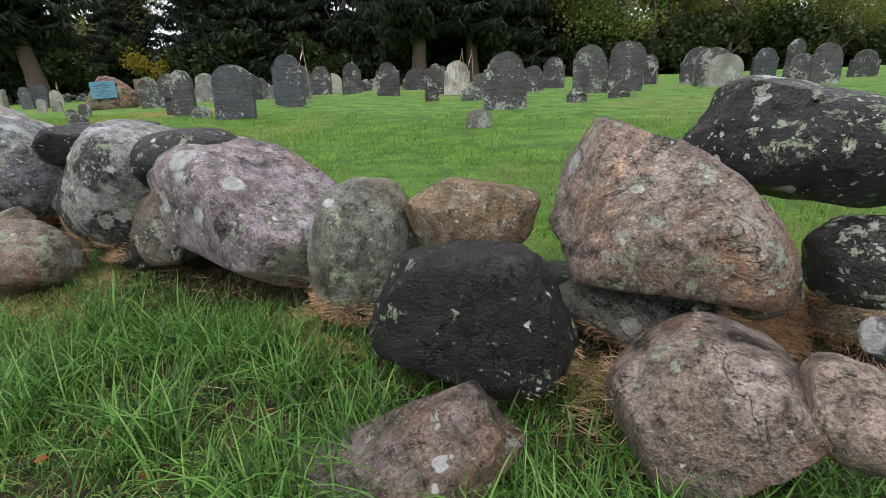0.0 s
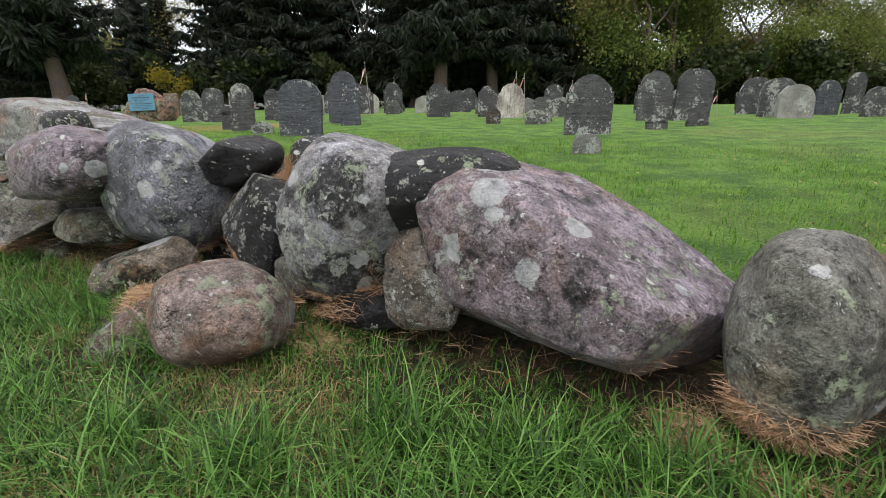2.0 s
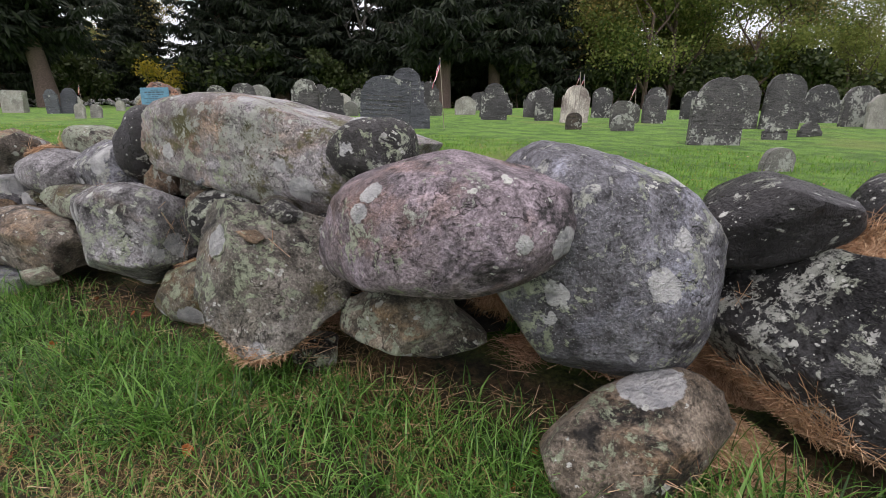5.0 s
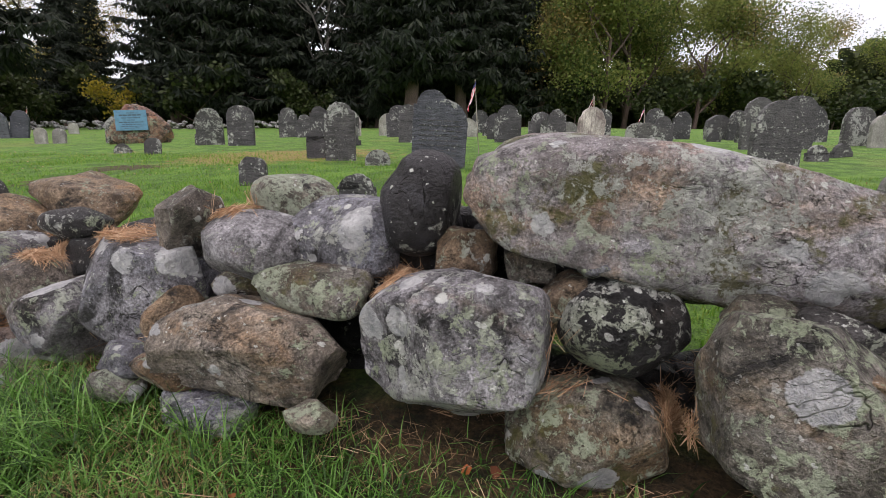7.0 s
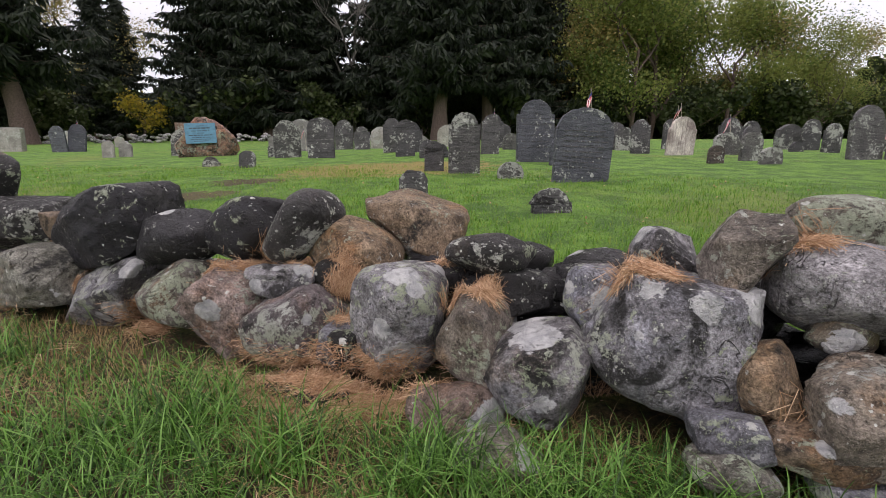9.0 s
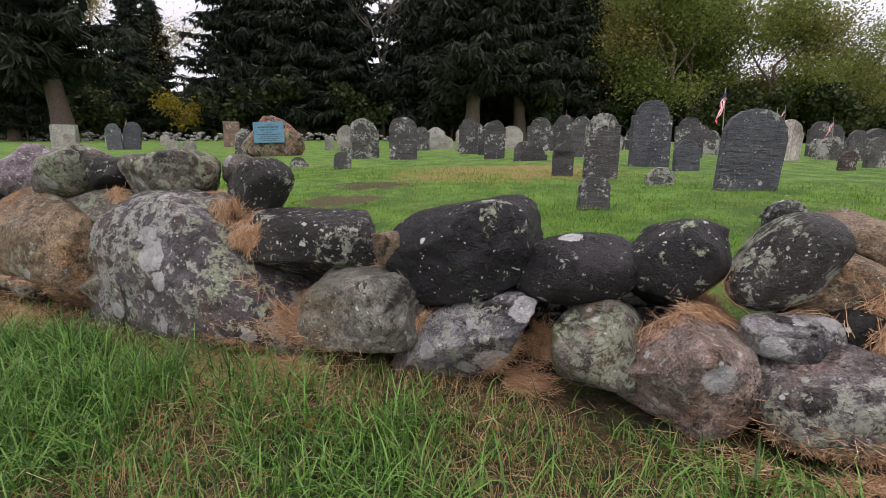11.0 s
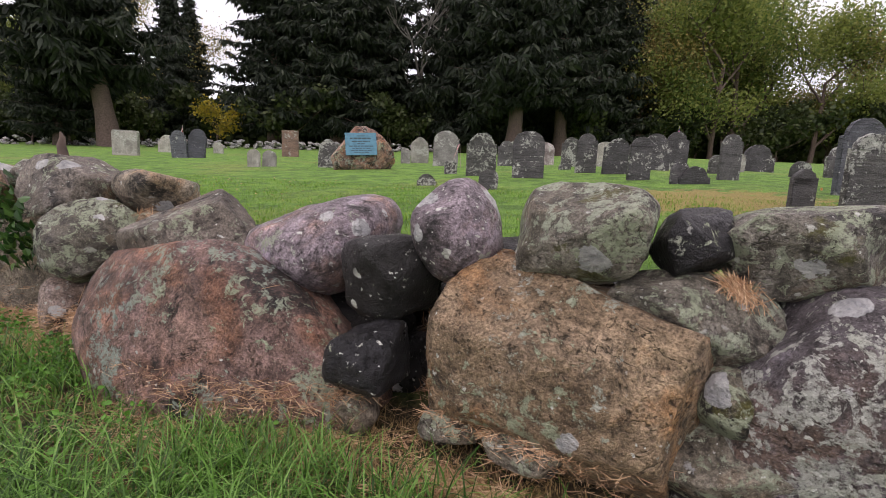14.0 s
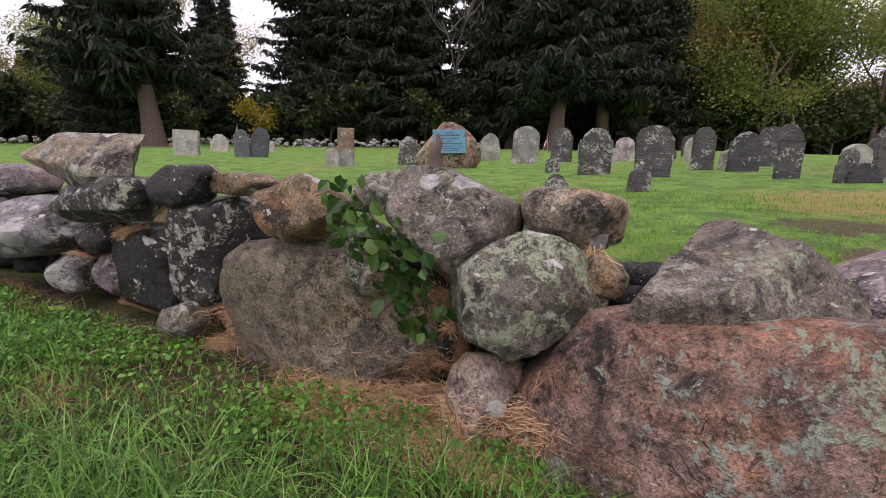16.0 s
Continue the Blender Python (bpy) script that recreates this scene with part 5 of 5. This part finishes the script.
def cloth_strip(u0, u1, v0, v1):
    """A strip of the hanging cloth: u down the drop, v across the fly, in folds."""
    bm = bmesh.new()
    grid = []
    for i in range(8):
        row = []
        for j in range(3):
            u, v = u0 + (u1 - u0) * i / 7, v0 + (v1 - v0) * j / 2
            row.append(bm.verts.new((0.20 * u * (0.35 + 0.65 * v) + 0.02 * v, 0.035 * math.sin(v * 9 + u * 4), -0.40 * u * (0.55 + 0.45 * v) - 0.16 * v)))
        grid.append(row)
    for i in range(7):
        for j in range(2):
            bm.faces.new((grid[i][j], grid[i + 1][j], grid[i + 1][j + 1], grid[i][j + 1]))
    return bm


def build_flag():
    root = new("small_flag")
    bm = bmesh.new()
    bmesh.ops.create_cone(bm, cap_ends=True, segments=8, radius1=0.008, radius2=0.007, depth=0.9, matrix=Matrix.Translation((0, 0, -0.45)))
    bmesh.ops.create_uvsphere(bm, u_segments=8, v_segments=5, radius=0.013, matrix=Matrix.Translation((0, 0, 0.008)))
    part("pole", bm, POLE, root, "thin pale wooden pole")
    for i in range(9):
        v0, v1 = i / 9, (i + 1) / 9
        part("stripe", cloth_strip(0.45 if i < 5 else 0.0, 1.0, v0, v1), RED if i % 2 == 0 else WHITE, root)
    part("canton", cloth_strip(0.0, 0.45, 0.0, 0.555), BLUE, root, "dark blue corner field")
    return tagged(root, "small striped red, white and blue flag on a thin pole", "flag", "flags at the graves")


first_flag = build_flag()
flags_set = []


def flag(x, y, top):
    turn = 150 + 61 * len(flags_set) % 80
    m = pose(x, y, top, 4 - 3 * (len(flags_set) % 3), 5, turn)
    if not flags_set:
        first_flag.matrix_basis = m
        flags_set.append(first_flag)
    else:
        flags_set.append(copy_thing(first_flag, m))
    drop = top - float(ground_z(x, y))
    if drop > 0.9:
        bm = bmesh.new()
        bmesh.ops.create_cone(bm, cap_ends=True, segments=8, radius1=0.008, radius2=0.008, depth=drop - 0.85, matrix=Matrix.Translation((0, 0, -0.88 - (drop - 0.85) / 2 + 0.02)))
        part("lower_pole", bm, POLE, flags_set[-1])


def stake(x, y, top):
    z = float(ground_z(x, y))
    bm = bmesh.new()
    bmesh.ops.create_cube(bm, size=1, matrix=Matrix.Translation((0, 0, (top - z) / 2 - 0.03)) @ Matrix.Diagonal((0.035, 0.02, top - z + 0.06, 1)))
    bmesh.ops.bevel(bm, geom=bm.edges[:], offset=0.004, segments=1, affect="EDGES")
    ob = thing("marker_stake", from_bm(bm, "marker_stake"), PEG)
    ob.matrix_world = pose(x, y, z, 0, 4, 10)
    tagged(ob, "short orange wooden marker stake beside a headstone", "stake", "marker stakes")


def leaf_mesh(size):
    """One pointed leaf, folded along its rib."""
    v = np.array([(0, 0, 0), (-0.42, 0.35, 0.10), (-0.34, 0.75, 0.04), (0, 1.1, -0.12), (0.34, 0.75, 0.04), (0.42, 0.35, 0.10), (0, 0.5, -0.03)]) * size
    return v, np.array([(0, 6, 1), (1, 6, 2), (2, 6, 3), (3, 6, 4), (4, 6, 5), (5, 6, 0)])


def spray(centres, sizes, rng, tilt=0.6, face=None):
    pieces = []
    for c, k in zip(centres, sizes):
        v, t = leaf_mesh(k)
        a = rng.uniform(0, 6.283)
        m = Euler((rng.normal(-0.3, tilt), rng.normal(0, tilt), a)).to_matrix()
        if face is not None:
            m = Euler((rng.normal(-2.0, 0.5), rng.normal(0, 0.5), rng.normal(face, 0.6))).to_matrix()
        pieces.append((v @ np.array(m).T + c, t))
    return join(pieces)


def ivy(points):
    rng = np.random.default_rng(33)
    root = new("creeper")
    line = [Vector(q) for q in points]
    v, t = tube([q - OUT * 0.05 for q in line], [0.006] * len(line), 5)
    thing("stem", quick_mesh("stem", v, t, True), BARK, root)
    k = rng.uniform(0, len(line) - 1.001, 190)
    c = np.array([tuple(line[int(i)].lerp(line[int(i) + 1], i - int(i))) for i in k]) + rng.normal(0, 0.045, (190, 3)) + np.array(OUT) * 0.05
    v, t = spray(c, rng.uniform(0.03, 0.065, 190), rng, 0.5, radians(-25 + 180))
    thing("foliage", quick_mesh("foliage", v, t), IVY, root)
    tagged(root, "dark green leafy creeper hanging over wall stones", "creeper plant")


def wood_stub(x, y, z):
    v, t = tube([(0, 0, -0.08), (0.01, 0, 0.03), (-0.005, 0.01, 0.09), (0.012, 0, 0.13), (0.004, 0, 0.16)], [0.028, 0.026, 0.021, 0.014, 0.004], 9)
    ob = thing("dead_wood_stub", quick_mesh("dead_wood_stub", v, t, True), BARK)
    ob.location = (x, y, z)
    tagged(ob, "dark brown stub of dead wood standing on the wall", "dead wood")


flag(0.93, 15.57, 2.82)
flag(-3.19, 11.51, 2.62)
flag(-9.86, 19.75, 2.39)
flag(6.33, 14.71, 2.26)
flag(-23.51, 30.00, 3.16)
flag(-10.21, 22.65, 2.30)
flag(-3.43, 19.06, 3.00)
flag(2.36, 15.43, 2.60)
flag(0.60, 14.90, 2.80)
flag(6.01, 15.02, 2.72)
stake(-5.56, 11.41, 1.19)
stake(-3.80, 13.23, 1.44)
stake(-9.12, 18.69, 1.54)
stake(-7.21, 18.42, 1.56)
ivy([(-12.96, 7.58, 1.40), (-12.88, 7.54, 1.30), (-12.79, 7.51, 1.23), (-12.70, 7.46, 1.17), (-12.70, 7.46, 1.07), (-12.65, 7.44, 0.99)])
wood_stub(-12.65, 7.66, 1.45)

# ---- broad-leaved weeds, fallen leaves ----
p, s, n, rng = scatter(26000, (12.2, 17), (0.12, 1.1), 51, lambda s, n: 0.15 + 0.85 * (patchy(s, n, 1.2, 1.0) > 0.5) * (n < 0.2 + 0.5 * np.abs(np.sin(s * 1.7))))
p[:, 2] += rng.uniform(0.02, 0.10, len(p))
v, t = spray(p, rng.uniform(0.010, 0.025, len(p)), rng, 0.6)
tagged(thing("broadleaf_weeds", quick_mesh("broadleaf_weeds", v, t), WEED), "low bright green broad-leaved weeds at the wall's foot", "weeds", kind="stuff")
p, s, n, rng = scatter(160, (-2.5, 17), (0.1, 1.3), 52)
p[:, 2] += rng.uniform(0.02, 0.05, len(p))
v, t = spray(p, rng.uniform(0.02, 0.05, len(p)), rng, 0.5)
tagged(thing("fallen_leaves", quick_mesh("fallen_leaves", v, t), DEADLEAF), "scattered orange-brown fallen leaves in the grass", "leaves", kind="stuff")


# ---- the far boundary wall ----
def far_wall():
    rng = np.random.default_rng(77)
    pieces = []
    for i in range(420):
        k = rng.uniform(0, 1)
        x, y = -74 + 66 * k, 44 + 13 * k + rng.normal(0, 0.25)
        size = rng.uniform(0.25, 0.55)
        v = rock_points(BALL1[0], size * 1.3, size, size * 0.8, "b", rng) + np.array((x, y, float(ground_z(x, y)) + rng.uniform(0.0, 0.75)))
        pieces.append((v, BALL1[1]))
    v, t = join(pieces)
    tagged(thing("far_stone_wall", quick_mesh("far_stone_wall", v, t, True), ROCKS["g"][0]), "low grey rubble wall along the far edge of the graveyard", "stone wall", kind="stuff")


far_wall()


# ---- dead needles and leaves lying on the lawn ----
p, s, n, rng = scatter(2600, (-3, 20), (-7, -0.4), 53, lambda s, n: 0.25 + 0.75 * (patchy(s, n, 0.6, 4.0) > 0.6))
p[:, 2] += 0.02 + rng.uniform(0, 0.03, len(p))
v, t = spray(p, rng.uniform(0.012, 0.032, len(p)), rng, 0.4)
tagged(thing("lawn_leaves", quick_mesh("lawn_leaves", v, t), DRY), "small dry brown leaves scattered over the lawn", "leaves", kind="stuff")
